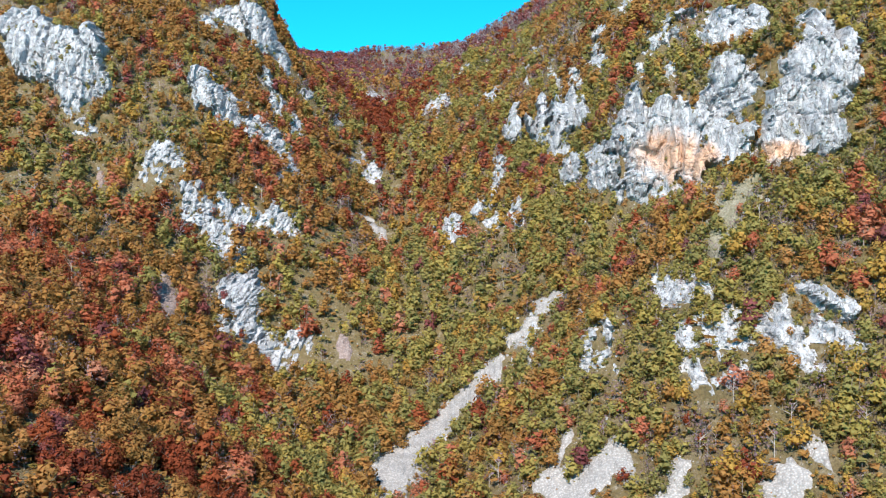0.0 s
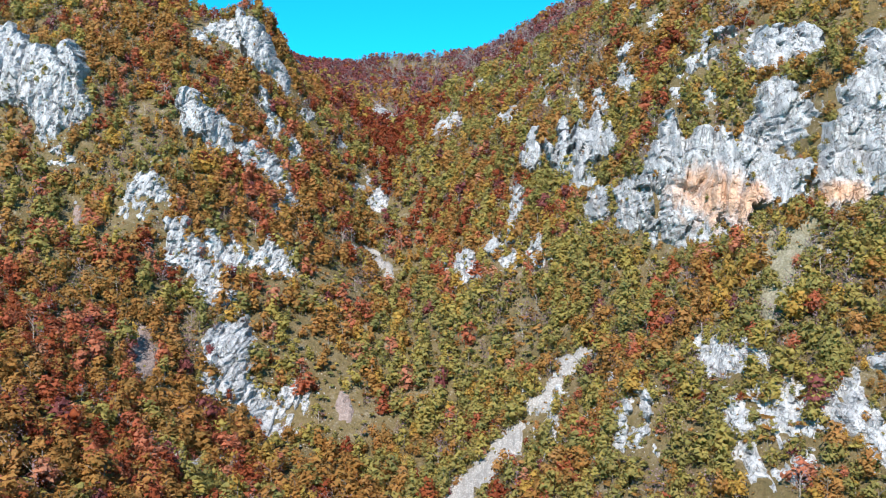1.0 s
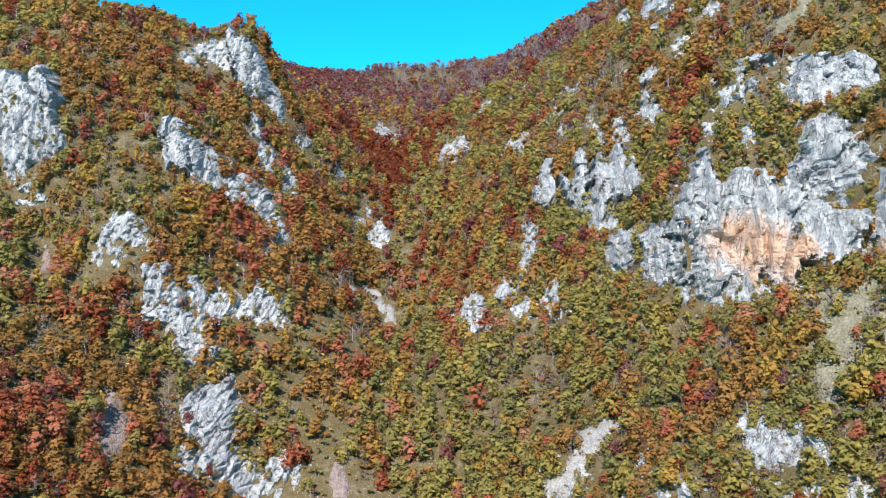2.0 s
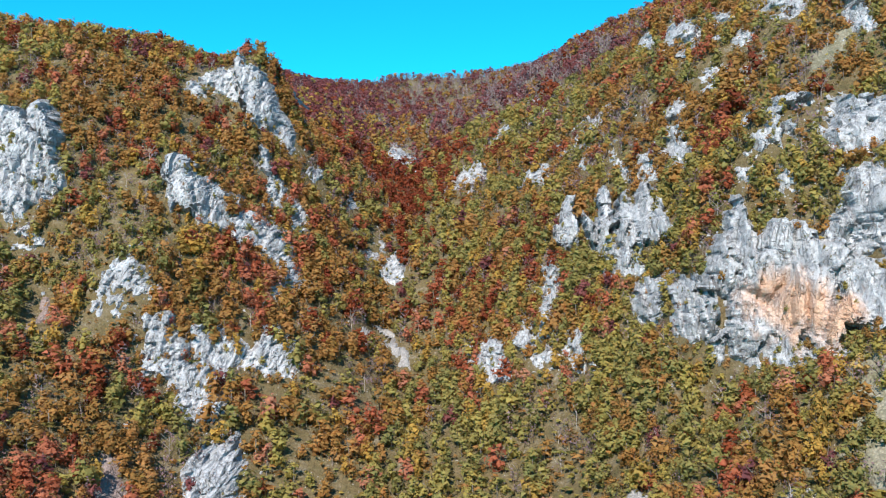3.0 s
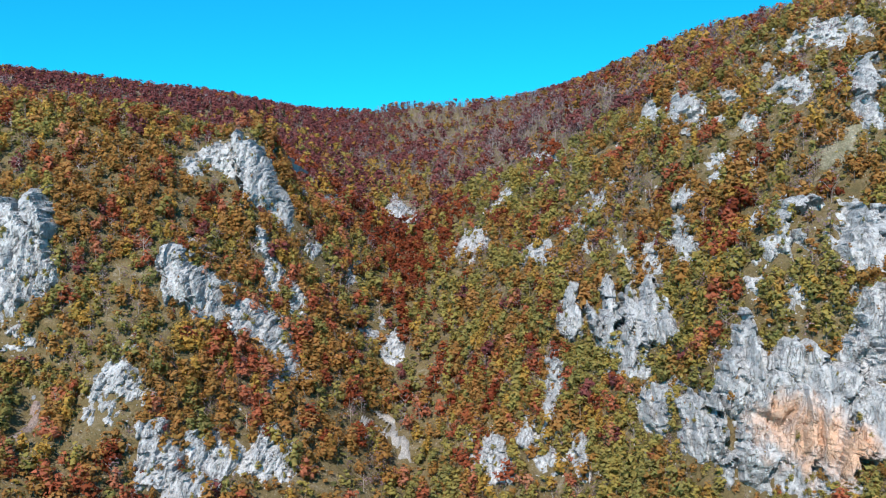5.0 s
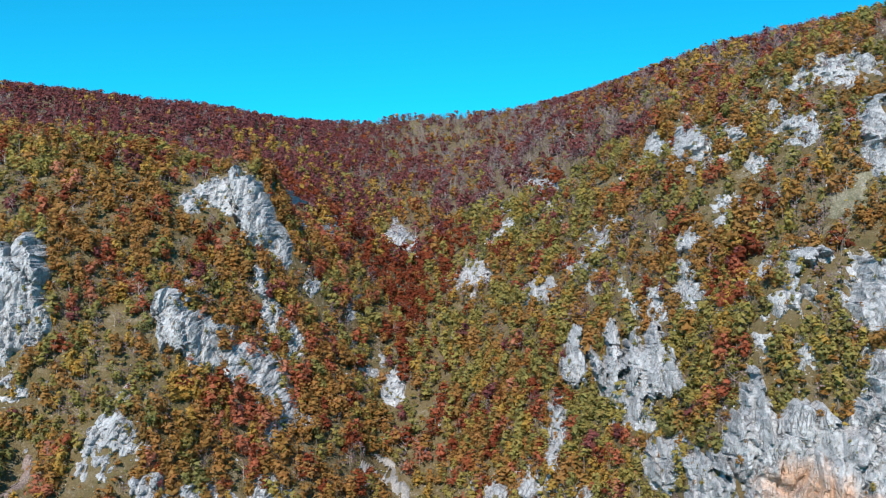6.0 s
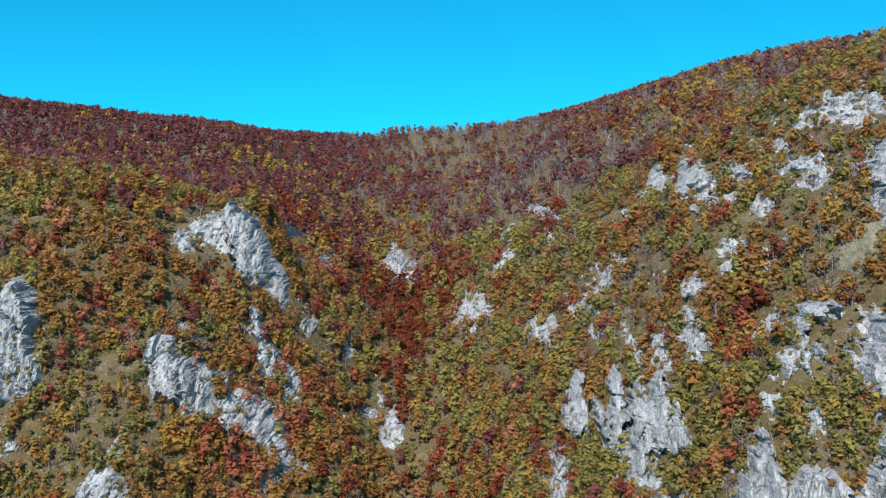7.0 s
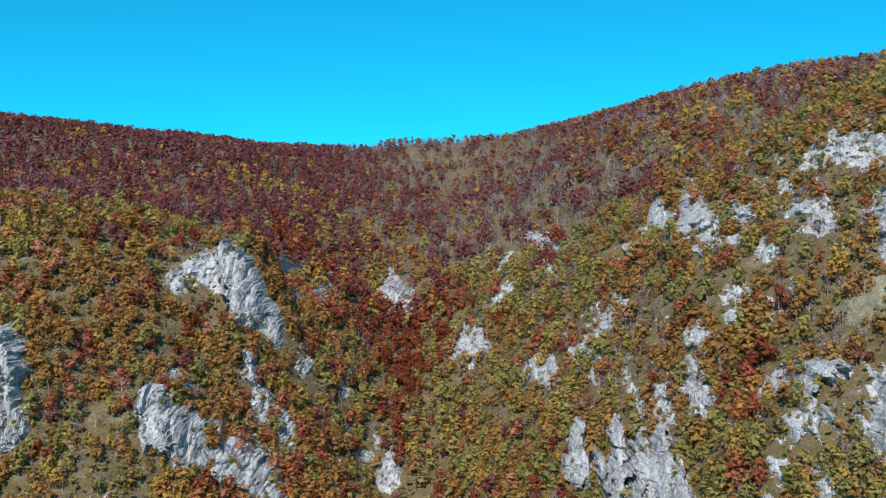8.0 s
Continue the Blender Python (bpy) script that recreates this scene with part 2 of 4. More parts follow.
# knolls and hollows: x, y, half widths, height
KNOLLS = ((-64, 354, 10.5, 18, 17), (-58, 326, 7, 8, 6), (-70, 270, 9, 8, 6), (-102, 297, 14, 9, 6), (31, 199, 6, 6, 6), (54, 257, 9, 8, 5), (71, 221, 7, 6, 9),
          (55, 380, 10, 9, 8), (60, 346, 9, 8, 4), (84, 326, 9, 9, 6), (79, 340, 13, 13, 6), (13, 225, 6, 6, 5), (9, 412, 8, 8, 5), (-34, 467, 6, 6, 6), (-71, 299, 7, 6, 5), (-51, 242, 7, 6, 4))
HOLLOWS = ((-92, 267, 7, 7, 7), (-38, 238, 7, 7, 7), (44, 234, 9, 6, 5), (36, 260, 6, 8, 7), (43, 371, 8, 7, 5), (-87, 293, 6, 6, 5), (-44, 310, 6, 6, 5), (-26, 321, 6, 6, 5), (30, 232, 5, 6, 3))
GULLY = ((0, 290, 340, 450, 700, 1000), (-10, -12, -24, -26, -60, -100))


def spline(g, q):
    """Weights of the nodes g for a smooth curve at q; straight on beyond the ends."""
    n = len(g)
    i = np.clip(np.searchsorted(g, q) - 1, 0, n - 2)
    h = g[i + 1] - g[i]
    t = np.clip((q - g[i]) / h, 0, 1)
    slope, unit = np.zeros((n, n)), np.eye(n)
    for k in range(n):
        a, b = max(k - 1, 0), min(k + 1, n - 1)
        slope[k, b] += 1 / (g[b] - g[a])
        slope[k, a] -= 1 / (g[b] - g[a])
    w = (2 * t ** 3 - 3 * t ** 2 + 1)[:, None] * unit[i] + (3 * t ** 2 - 2 * t ** 3)[:, None] * unit[i + 1]
    w += ((t ** 3 - 2 * t ** 2 + t) * h)[:, None] * slope[i] + ((t ** 3 - t ** 2) * h)[:, None] * slope[i + 1]
    return w + np.minimum(q - g[0], 0)[:, None] * slope[0] * 0.25 + np.maximum(q - g[-1], 0)[:, None] * slope[-1] * 0.12


def land(x, y, rough=1.0):
    """The height of the ground; rough=0 leaves out the small bumps."""
    shape = np.shape(x)
    x, y = np.ravel(np.asarray(x, float)), np.ravel(np.asarray(y, float))
    side = x - np.interp(y, *GULLY)
    yy = np.minimum(y, 1000)
    z = np.einsum("ki,ij,kj->k", spline(STATION, yy), HEIGHT, spline(SIDE, side))
    z -= np.maximum(y - 1040, 0) * 0.22
    z = np.maximum(z, -60 + 10 * fractal(x / 200, y / 200, seed=3))
    for kx, ky, rx, ry, h in KNOLLS + tuple((*q[:4], -q[4]) for q in HOLLOWS):
        z += h * np.exp(-((x - kx) / rx) ** 2 - ((y - ky) / ry) ** 2)
    d = y - np.interp(x, *CLIFF_LINE)
    z += 8.5 * np.clip((x - 33) / 7, 0, 1) * np.clip((92 - x) / 10, 0, 1) * np.tanh(d / 3.0) * np.exp(-(d / 20) ** 2)
    z += rough * (fractal(x / 26, y / 26, octaves=3, seed=11) - 0.5) * 5.0 * np.clip((y + 50) / 150, 0.2, 1) * np.clip((1000 - y) / 500, 0.35, 1)
    z += rough * (fractal(x / 7, y / 7, octaves=3, seed=12) - 0.5) * 1.8
    return z.reshape(shape)


def steps(*runs):
    """Grid lines: runs of (start, end, spacing at start, spacing at end)."""
    out = []
    for a, b, s, e in runs:
        n = max(1, int(round(2 * (b - a) / (s + e))))
        u = np.linspace(0, 1, n, endpoint=False)
        out.append(a + (b - a) * (u * s + (e - s) * u * u / 2) / (s + (e - s) / 2))
    return np.concatenate(out + [[runs[-1][1]]])


def raw_mesh(name, co, quads, material, smooth=False, tris=None):
    """A mesh from arrays, quick for large ones."""
    me = bpy.data.meshes.new(name)
    loops = np.asarray(quads, np.int32).ravel()
    sizes = np.full(len(quads), 4, np.int32)
    if tris is not None and len(tris):
        loops = np.concatenate([loops, np.asarray(tris, np.int32).ravel()])
        sizes = np.concatenate([sizes, np.full(len(tris), 3, np.int32)])
    me.vertices.add(len(co)), me.loops.add(len(loops)), me.polygons.add(len(sizes))
    me.vertices.foreach_set("co", np.asarray(co, np.float32).ravel())
    me.loops.foreach_set("vertex_index", loops)
    me.polygons.foreach_set("loop_start", np.concatenate([[0], np.cumsum(sizes)[:-1]]).astype(np.int32))
    me.polygons.foreach_set("use_smooth", np.full(len(sizes), smooth))
    for mat in material if isinstance(material, tuple) else (material,):
        me.materials.append(mat)
    me.update(calc_edges=True)
    return me


def sheet(nu, nv):
    i = (np.arange(nu - 1)[:, None] * nv + np.arange(nv - 1)[None]).ravel()
    return np.stack([i, i + nv, i + nv + 1, i + 1], 1)


gx = steps((-1800, -170, 90, 3), (-170, 170, 2.4, 2.4), (170, 1800, 3, 90))
gy = steps((-900, 90, 70, 3), (90, 440, 2.4, 2.4), (440, 1100, 3, 9), (1100, 3600, 10, 150))
X, Y = np.meshgrid(gx, gy, indexing="ij")
ground = new("ground", raw_mesh("ground", np.stack([X, Y, land(X, Y)], -1).reshape(-1, 3), sheet(len(gx), len(gy)), SOIL, True))
tagged(ground, "steep valley hillside of dry grass, litter and stony soil", "hillside", kind="structure")


# ---------------------------------------------------------------- limestone outcrops and scree
RNG_LEDGE = np.random.default_rng(3)
ROCKY, ROCKS, LEDGES, TOPS = [], [], [], []         # ground that stays free of trees: ends and radius of each rock rib


def slope_y(x, z, near, rough=1.0):
    """Where, going up the valley at x, the ground reaches the height z, nearest to the distance near."""
    ys = np.arange(max(90, near - 90), near + 120, 1.5)
    cols = np.unique(np.round(x, 3))
    zz = land(np.repeat(cols[:, None], len(ys), 1), np.repeat(ys[None], len(cols), 0), rough)
    out = np.zeros(len(x))
    for k, c in enumerate(cols):
        sel = np.where(np.abs(x - c) < 0.002)[0]
        zc = zz[k]
        over = np.maximum.accumulate(zc)
        out[sel] = np.interp(np.minimum(z[sel], over[-1] - 0.05), over + np.arange(len(ys)) * 1e-4, ys)
    return out


def ribs_distance(px, pz, ribs, taper=1.0):
    """Signed distance into the union of the ribs; upright ribs narrow towards their tops."""
    best = np.full(px.shape, -99.0)
    for x0, z0, x1, z1, r in ribs:
        dx, dz = x1 - x0, z1 - z0
        t = np.clip(((px - x0) * dx + (pz - z0) * dz) / max(dx * dx + dz * dz, 1e-6), 0, 1)
        narrow = taper * (0.62 if z0 - z1 > 2.5 * r else 0.2)
        best = np.maximum(best, r * (1 - narrow + 1.5 * narrow * t) - np.hypot(px - x0 - t * dx, pz - z0 - t * dz))
    return best


def keep_clear(ribs, near, more):
    for x0, z0, x1, z1, r in ribs:
        y = slope_y(np.array([x0, x1]), np.array([z0, z1]), near)
        ROCKY.append((x0, y[0], z0, x1, y[1], z1, r + more))


def patch(ribs, near, step, margin):
    xs = np.array([v for r in ribs for v in (r[0] - r[4], r[0] + r[4], r[2] - r[4], r[2] + r[4])])
    zs = np.array([v for r in ribs for v in (r[1] - r[4], r[1] + r[4], r[3] - r[4], r[3] + r[4])])
    gx = np.arange(xs.min() - margin, xs.max() + margin + step, step)
    gz = np.arange(zs.min() - margin, zs.max() + margin + step, step)
    px, pz = (a.ravel() for a in np.meshgrid(gx, gz, indexing="ij"))
    return px, pz, len(gx), len(gz)


def trimmed(co, quads):
    """Only the corners that the quads use."""
    used = np.unique(quads)
    index = np.zeros(len(co), int)
    index[used] = np.arange(len(used))
    return co[used], index[quads]


def connected(quads):
    """The quads, sorted into pieces that hang together."""
    if not len(quads):
        return []
    label = np.arange(quads.max() + 1)
    while True:
        low = label[quads].min(1)
        before = label.copy()
        for c in range(4):
            np.minimum.at(label, quads[:, c], low)
        label = label[label]
        if (label == before).all():
            break
    mark = label[quads[:, 0]]
    return [quads[mark == k] for k in np.unique(mark)]


def eased(v, nu, nv):
    """Smooths a grid of values."""
    v = v.reshape(nu, nv)
    for _ in range(40):
        v = np.pad(v, 1, mode="edge")
        v = (v[1:-1, 1:-1] * 2 + v[:-2, 1:-1] + v[2:, 1:-1] + v[1:-1, :-2] + v[1:-1, 2:]) / 6
    return v.ravel()


def outcrop(label, near, proud, *ribs, material=None, taper=1.0, rough=1.0):
    """A limestone outcrop that stands out of the slope along its ribs (x, z to x, z, half width)."""
    seed = 40 + len(ROCKS) * 7
    if max(r[4] for r in ribs) < 2.3 and near > 215:         # small ones stand clear of the shrubs
        ribs = tuple((*r[:4], r[4] + 0.25) for r in ribs)
    crag = proud > 4.5                        # crags stand upright; the others lie as broken aprons on the slope
    steep, ragged, proud = (0.42, 1.0, 0.62 * proud) if crag else (0.25, 2.8, 0.5 * proud)
    step = 0.34 if near < 330 else 0.5
    px, pz, nu, nv = patch(ribs, near, step, 2.4)
    stray = 1.6 if crag else 3.0
    wx = px + (fractal(px / 4, pz / 7, octaves=3, seed=seed) - 0.5) * stray
    wz = pz + (fractal(px / 4, pz / 5, octaves=3, seed=seed + 3) - 0.5) * stray
    lean = px + (hashed(np.array([seed]), np.array([1]), np.array([2]), 3)[0] - 0.5) * 0.35 * pz
    bend = 0.45 * fractal(px / 2.5, pz / 4, octaves=3, seed=seed)
    large, crack = cells(lean / 4.4 + bend, pz / 10 + bend, seed + 1, 1.0)
    block, crack1 = cells(lean / 1.9 + bend, pz / 4.5 + bend, seed + 2, 0.9)
    small, crack2 = cells(lean / 0.8 + bend, pz / 1.5 + bend, seed + 3, 0.8)
    fin = 1 - np.minimum(np.abs(4.4 * fractal(lean / 3.6 + bend, pz / 24, octaves=2, seed=seed + 5) - 2.2), 1)
    fine_fin = 1 - np.minimum(np.abs(4.4 * fractal(lean / 1.4 + bend, pz / 9, octaves=2, seed=seed + 15) - 2.2), 1)
    cleft = np.exp(-((value(lean / 3.1 + bend, pz / 17, seed=seed + 6) - 0.5) / 0.07) ** 2) * np.clip(4 * value(px / 5, pz / 7, seed=seed + 7) - 1.4, 0, 1)
    pit = np.clip((value(px / 1.1, pz / 0.9, seed=seed + 12) - 0.66) * 6, 0, 1)
    s = ribs_distance(wx, wz, ribs, taper) + (0.5 if crag else 0.9 if near > 215 else 0.0) + (block - 0.5) * 1.1 + (small - 0.5) * 0.7
    s = s + ragged * (fractal(px / 1.5, pz / 1.9, octaves=2, seed=seed + 11) - 0.55)
    inside = np.clip(s / (0.9 if crag else 1.3), 0, 1)
    foot = np.clip(ribs_distance(wx, wz - 4.0, ribs, taper) / (7.0 if crag else 4.5) + 1, 0.05, 1)
    depth = inside * foot * proud * (0.28 + 0.36 * large + 0.10 * np.clip(s / 3, 0, 1))
    depth += inside * rough * (0.4 + 0.6 * foot) * ((0.8 if crag else 0.45) * (block - 0.4) + (0.16 if crag else 0.30) * (small - 0.5) + (1.7 if crag else 0.8) * fin + (0.8 if crag else 0.3) * fine_fin)
    depth -= inside * ((1.7 if crag else 0.7) * cleft + 1.2 * np.exp(-crack * 18) + 0.35 * rough * np.exp(-crack1 * 16) + (0.08 if crag else 0.2) * np.exp(-crack2 * 8) + (0.25 if crag else 1.0) * pit)
    depth += (fractal(px / 0.7, pz / 0.9, octaves=2, seed=seed + 8) - 0.5) * (0.2 if crag else 0.4)
    y = eased(slope_y(px, pz, near, 0.1), nu, nv)
    top, low = pz[s > 0].max(), pz[s > 0].min()
    pivot = eased(slope_y(px, np.full(len(px), low + 0.22 * (top - low)), near, 0.1), nu, nv)
    depth += steep * np.clip(y - pivot, -2.5, 10) * inside
    depth = np.where(s < 0, np.maximum(s, -1.0) * 1.1 - 0.2, depth)
    e = 4.0
    cx, cz = np.mean(px), np.mean(pz)
    cy = float(slope_y(np.array([cx]), np.array([cz]), near)[0])
    dzx, dzy = float(land(cx + e, cy) - land(cx - e, cy)), float(land(cx, cy + e) - land(cx, cy - e))
    out = Vector((float(np.clip(-dzx / max(dzy, 1.0), -0.9, 0.9)) * 0.08, -1, 0)).normalized()
    co = np.stack([px + depth * out.x, y + depth * out.y, pz + depth * 0.05], 1)
    for k in RNG_LEDGE.permutation(np.where((s > 0.2) & (depth > 0.3) & (hashed(np.floor(px / 3), np.floor(pz / 3), np.zeros(len(px)), seed) > 0.45))[0])[:int((s > 0).sum() * step * step / 7)]:
        LEDGES.append(co[k])
    quads = sheet(nu, nv)
    keep_clear(ribs, near, 0.3 if crag else 0.0)
    rock = material or ROCK
    owner = np.argmax([ribs_distance(wx, wz, (r,), taper) for r in ribs], 0) if len(ribs) > 1 else np.zeros(len(px), int)
    quads = quads[(s[quads] > -1.3).any(1) & (np.ptp(y[quads], axis=1) < 14)]
    shelf = (s > 0).reshape(nu, nv)
    for i in range(2, nu, 5):                 # shrubs on the ledge along the top
        if shelf[i].any():
            k = i * nv + int(np.where(shelf[i])[0].max())
            if depth[k] > 2.0 and RNG_LEDGE.random() < 0.8:
                TOPS.append((px[k], y[k] - depth[k] * RNG_LEDGE.uniform(0.1, 0.8), pz[k] - 0.2))
    pieces = []
    for k in range(len(ribs)):
        pieces += connected(quads[owner[quads[:, 0]] == k])
    pieces = [q for q in pieces if len(q) > 40 and (depth[q] > 0).any()]
    if len(pieces) == 1:
        ob = new("rock_outcrop", raw_mesh("rock_outcrop", *trimmed(co, pieces[0]), rock))
    else:                      # large or broken ones: one face for each piece
        ob = new("rock_outcrop")
        for q in pieces:
            face = new("rock_face", raw_mesh("rock_face", *trimmed(co, q), rock))
            face.parent = ob
    ROCKS.append(ob)
    return tagged(ob, label, "rock outcrop", group="limestone outcrops on the hillsides")


def scree(label, near, *ribs, material=None, clear=0.9):
    """A tongue of loose stones lying on the slope."""
    seed = 900 + len(ROCKY)
    px, pz, nu, nv = patch(ribs, near, 0.5, 2.0)
    s = ribs_distance(px + (fractal(px / 4, pz / 4, seed=seed) - 0.5) * 3.2, pz + (fractal(px / 4, pz / 4, seed=seed + 1) - 0.5) * 3.2, ribs)
    s = s + 0.2 + (fractal(px / 1.2, pz / 1.2, octaves=2, seed=seed + 2) - 0.5) * 2.0
    lump, crack = cells(px / 0.9, pz / 0.7, seed)
    rise = np.clip(s / 0.8, -1.2, 1) * 0.55 + np.clip(s, 0, 1) * (0.28 * lump - 0.12 * np.exp(-crack * 8)) + (fractal(px / 2, pz / 2, seed=seed + 3) - 0.5) * 0.5
    y = slope_y(px, pz, near)
    co = np.stack([px, y - 0.55 * rise, pz + 0.8 * rise], 1)
    quads = sheet(nu, nv)
    span = co[quads].max(1) - co[quads].min(1)
    co, quads = trimmed(co, quads[(s[quads] > -0.8).any(1) & (span[:, 1] < 7)])
    ob = new("scree", raw_mesh("scree", co, quads, material or GRAVEL))
    keep_clear(ribs, near, clear)
    return tagged(ob, label, "scree", kind="stuff")


outcrop("high pale limestone cliff with dark vertical clefts", 289, 5, (-126.4, 137.9, -115.5, 125.8, 7.4), (-109.8, 129.3, -102.4, 117.1, 6.8), (-105.8, 113.5, -103.4, 109.3, 2.5), (-104.8, 137.1, -100.6, 127.7, 2.1))
outcrop("pale limestone prow rising from the autumn scrub", 296, 5, (-71.6, 121.0, -69.2, 114.8, 3.6), (-67.2, 116.2, -62.8, 110.9, 3.5))
outcrop("slanting pale limestone rib descending through shrubs", 308, 4, (-57.6, 108.6, -51.2, 101.6, 2.9), (-51.6, 101.3, -43.8, 92.1, 1.9))
outcrop("pale rounded limestone crag on the hill shoulder", 352, 6, (-69, 155.5, -58, 140, 4.8), (-59, 145, -52.5, 133, 3.6))
outcrop("pale limestone apron beside the shoulder crag", 352, 3, (-77, 150.5, -69, 150, 3.4), (-71, 148.5, -63, 143, 3.2))
outcrop("small pale limestone outcrop among shrubs", 332, 2, (-79.1, 147.0, -76.8, 144.8, 1.5))
outcrop("slender pale limestone needle leaning on the slope", 323, 3, (-57.3, 128.0, -55.7, 122.8, 1.1), (-55.0, 121.3, -53.0, 115.2, 1.2))
outcrop("small pale limestone outcrop among shrubs", 343, 2, (-47.3, 126.0, -45.9, 120.9, 1.5))
outcrop("small pale limestone outcrop among shrubs", 325, 2, (-47.1, 111.7, -46.3, 110.1, 1.2))
outcrop("small pale limestone outcrop among shrubs", 358, 2, (-38.1, 116.8, -36.8, 115.1, 1.0))
outcrop("pointed pale limestone outcrop in the red hollow", 467, 4, (-35.8, 148.1, -32.4, 139.6, 3.5), (-30.2, 138.0, -27.3, 135.9, 1.8), (-35.0, 138.9, -32.7, 138.0, 1.8))
outcrop("upright pale limestone block beside the gully", 342, 3, (-24.7, 97.7, -23.7, 94.6, 1.8))
outcrop("broken pale limestone face dotted with shrubs", 269, 3, (-75.8, 97.5, -77.3, 88.5, 3.7), (-72.1, 96.9, -70.1, 91.8, 2.0), (-76.0, 101.6, -74.7, 101.0, 1.2))
outcrop("broken pale limestone apron running down into trees", 260, 3, (-67.7, 85.6, -63.5, 79.0, 2.9), (-61.8, 77.8, -55.1, 70.4, 2.6), (-58.1, 74.5, -57.1, 72.5, 2.1))
outcrop("low pale limestone step among shrubs", 270, 2.5, (-59.2, 82.8, -54.1, 79.1, 2.1))
outcrop("low pale limestone step among shrubs", 277, 2.5, (-48.0, 79.4, -41.6, 75.8, 2.5))
outcrop("pale broken limestone face above the scree gully", 241, 3.5, (-48.9, 60.8, -47.9, 53.6, 4.0), (-44.2, 49.7, -38.0, 43.7, 2.9), (-36.0, 49.1, -33.6, 45.6, 2.3))
outcrop("small pale limestone outcrop among shrubs", 274, 2, (-99.6, 104.0, -98.8, 102.5, 1.4))
outcrop("grey limestone cliff band with upright clefts", 361, 5, (53.0, 169.8, 50.7, 159.3, 2.0), (59.8, 170.4, 56.5, 162.3, 1.9), (49.9, 162.6, 46.2, 155.0, 1.2), (53.8, 162.8, 53.9, 159.5, 1.4))
outcrop("broken grey limestone band among shrubs", 328, 3, (56.1, 155.8, 60.9, 154.5, 1.1), (61.9, 162.7, 65.9, 163.4, 1.2))
outcrop("small grey limestone crag with a dark cleft", 308, 4, (65.7, 157.0, 62.8, 151.9, 1.1))
outcrop("grey limestone band on the upper slope", 304, 4, (72.8, 162.2, 76.1, 162.5, 1.2), (69.1, 155.6, 72.6, 156.9, 1.0), (78.3, 165.8, 75.9, 159.2, 0.8))
outcrop("slanting grey limestone rib on the upper slope", 358, 3, (74.6, 178.7, 87.6, 189.0, 1.1))
outcrop("low grey limestone step among shrubs", 328, 2.5, (70.5, 169.5, 73.3, 169.6, 0.9))
outcrop("slender grey limestone rib near the skyline", 336, 3, (93.3, 191.8, 80.5, 175.4, 0.8))
outcrop("pale limestone crag near the skyline", 315, 4, (96.7, 187.9, 86.6, 175.1, 1.3), (93.2, 180.4, 93.6, 178.3, 0.8))
outcrop("small grey limestone outcrop near the skyline", 372, 2, (97.2, 197.7, 90.5, 191.8, 0.8))
outcrop("tall grey limestone wall with a dark side", 283, 6, (88.6, 166.1, 82.1, 156.9, 1.6), (81.5, 154.7, 79.2, 148.1, 1.5))
outcrop("pale limestone crag with shrubs in its clefts", 327, 4, (33.1, 136.0, 28.8, 129.3, 1.6), (27.7, 127.3, 27.1, 121.2, 0.8))
outcrop("pale limestone block with upright flutes", 346, 4, (19.3, 126.8, 17.3, 119.3, 1.5), (14.9, 124.3, 13.6, 120.9, 0.9))
outcrop("slender pale limestone rib among shrubs", 311, 3, (34.6, 130.4, 32.7, 122.8, 0.8))
outcrop("pale limestone face with a small dark hollow", 295, 4, (47.7, 135.7, 45.3, 133.2, 1.0), (45.1, 127.2, 44.8, 122.3, 1.8))
outcrop("small pale limestone tooth among shrubs", 294, 3, (39.5, 123.3, 38.4, 119.7, 0.9))
outcrop("small pale limestone tooth among shrubs", 300, 3, (35.1, 121.5, 34.3, 119.3, 0.8))
outcrop("steep grey limestone wall above the orange cliff", 259, 6, (59.2, 130.0, 52.6, 121.3, 1.3), (63.5, 132.0, 60.3, 130.7, 0.9), (57.7, 125.3, 55.3, 122.4, 0.9))
outcrop("fluted pale limestone pillars standing in a row", 290, 6, (22.7, 113.4, 20.9, 104.8, 1.9), (25.2, 109.0, 27.0, 104.0, 1.7), (30.4, 116.3, 28.2, 101.8, 1.6), (33.6, 114.2, 32.4, 104.0, 2.0), (37.2, 115.4, 36.4, 106.0, 2.3), (31.8, 103.4, 31.6, 97.8, 1.7))
outcrop("narrow pale limestone rib below the pillars", 293, 2.5, (18.0, 97.5, 16.1, 88.8, 0.8))
outcrop("slender grey limestone fin among shrubs", 252, 4, (50.0, 119.0, 48.5, 114.2, 0.8))
outcrop("small grey limestone outcrop among shrubs", 242, 2.5, (55.6, 114.1, 54.5, 112.3, 0.8))
outcrop("small grey limestone outcrop among shrubs", 267, 2.5, (49.2, 121.3, 48.8, 119.8, 0.8))
outcrop("small grey limestone outcrop among shrubs", 289, 2.5, (61.0, 141.8, 59.0, 139.6, 0.8))
outcrop("small grey limestone outcrop among shrubs", 292, 2.5, (54.4, 138.5, 57.4, 139.4, 0.8))
outcrop("small grey limestone outcrop among shrubs", 340, 2, (22.5, 129.0, 23.7, 128.5, 0.8))
outcrop("small grey limestone outcrop among shrubs", 302, 2, (53.3, 143.3, 55.2, 143.8, 0.8))
outcrop("small grey limestone outcrop among shrubs", 286, 2, (65.3, 144.6, 65.7, 143.6, 0.8))
outcrop("small grey limestone outcrop among shrubs", 337, 2, (34.2, 139.4, 35.4, 139.9, 0.8))
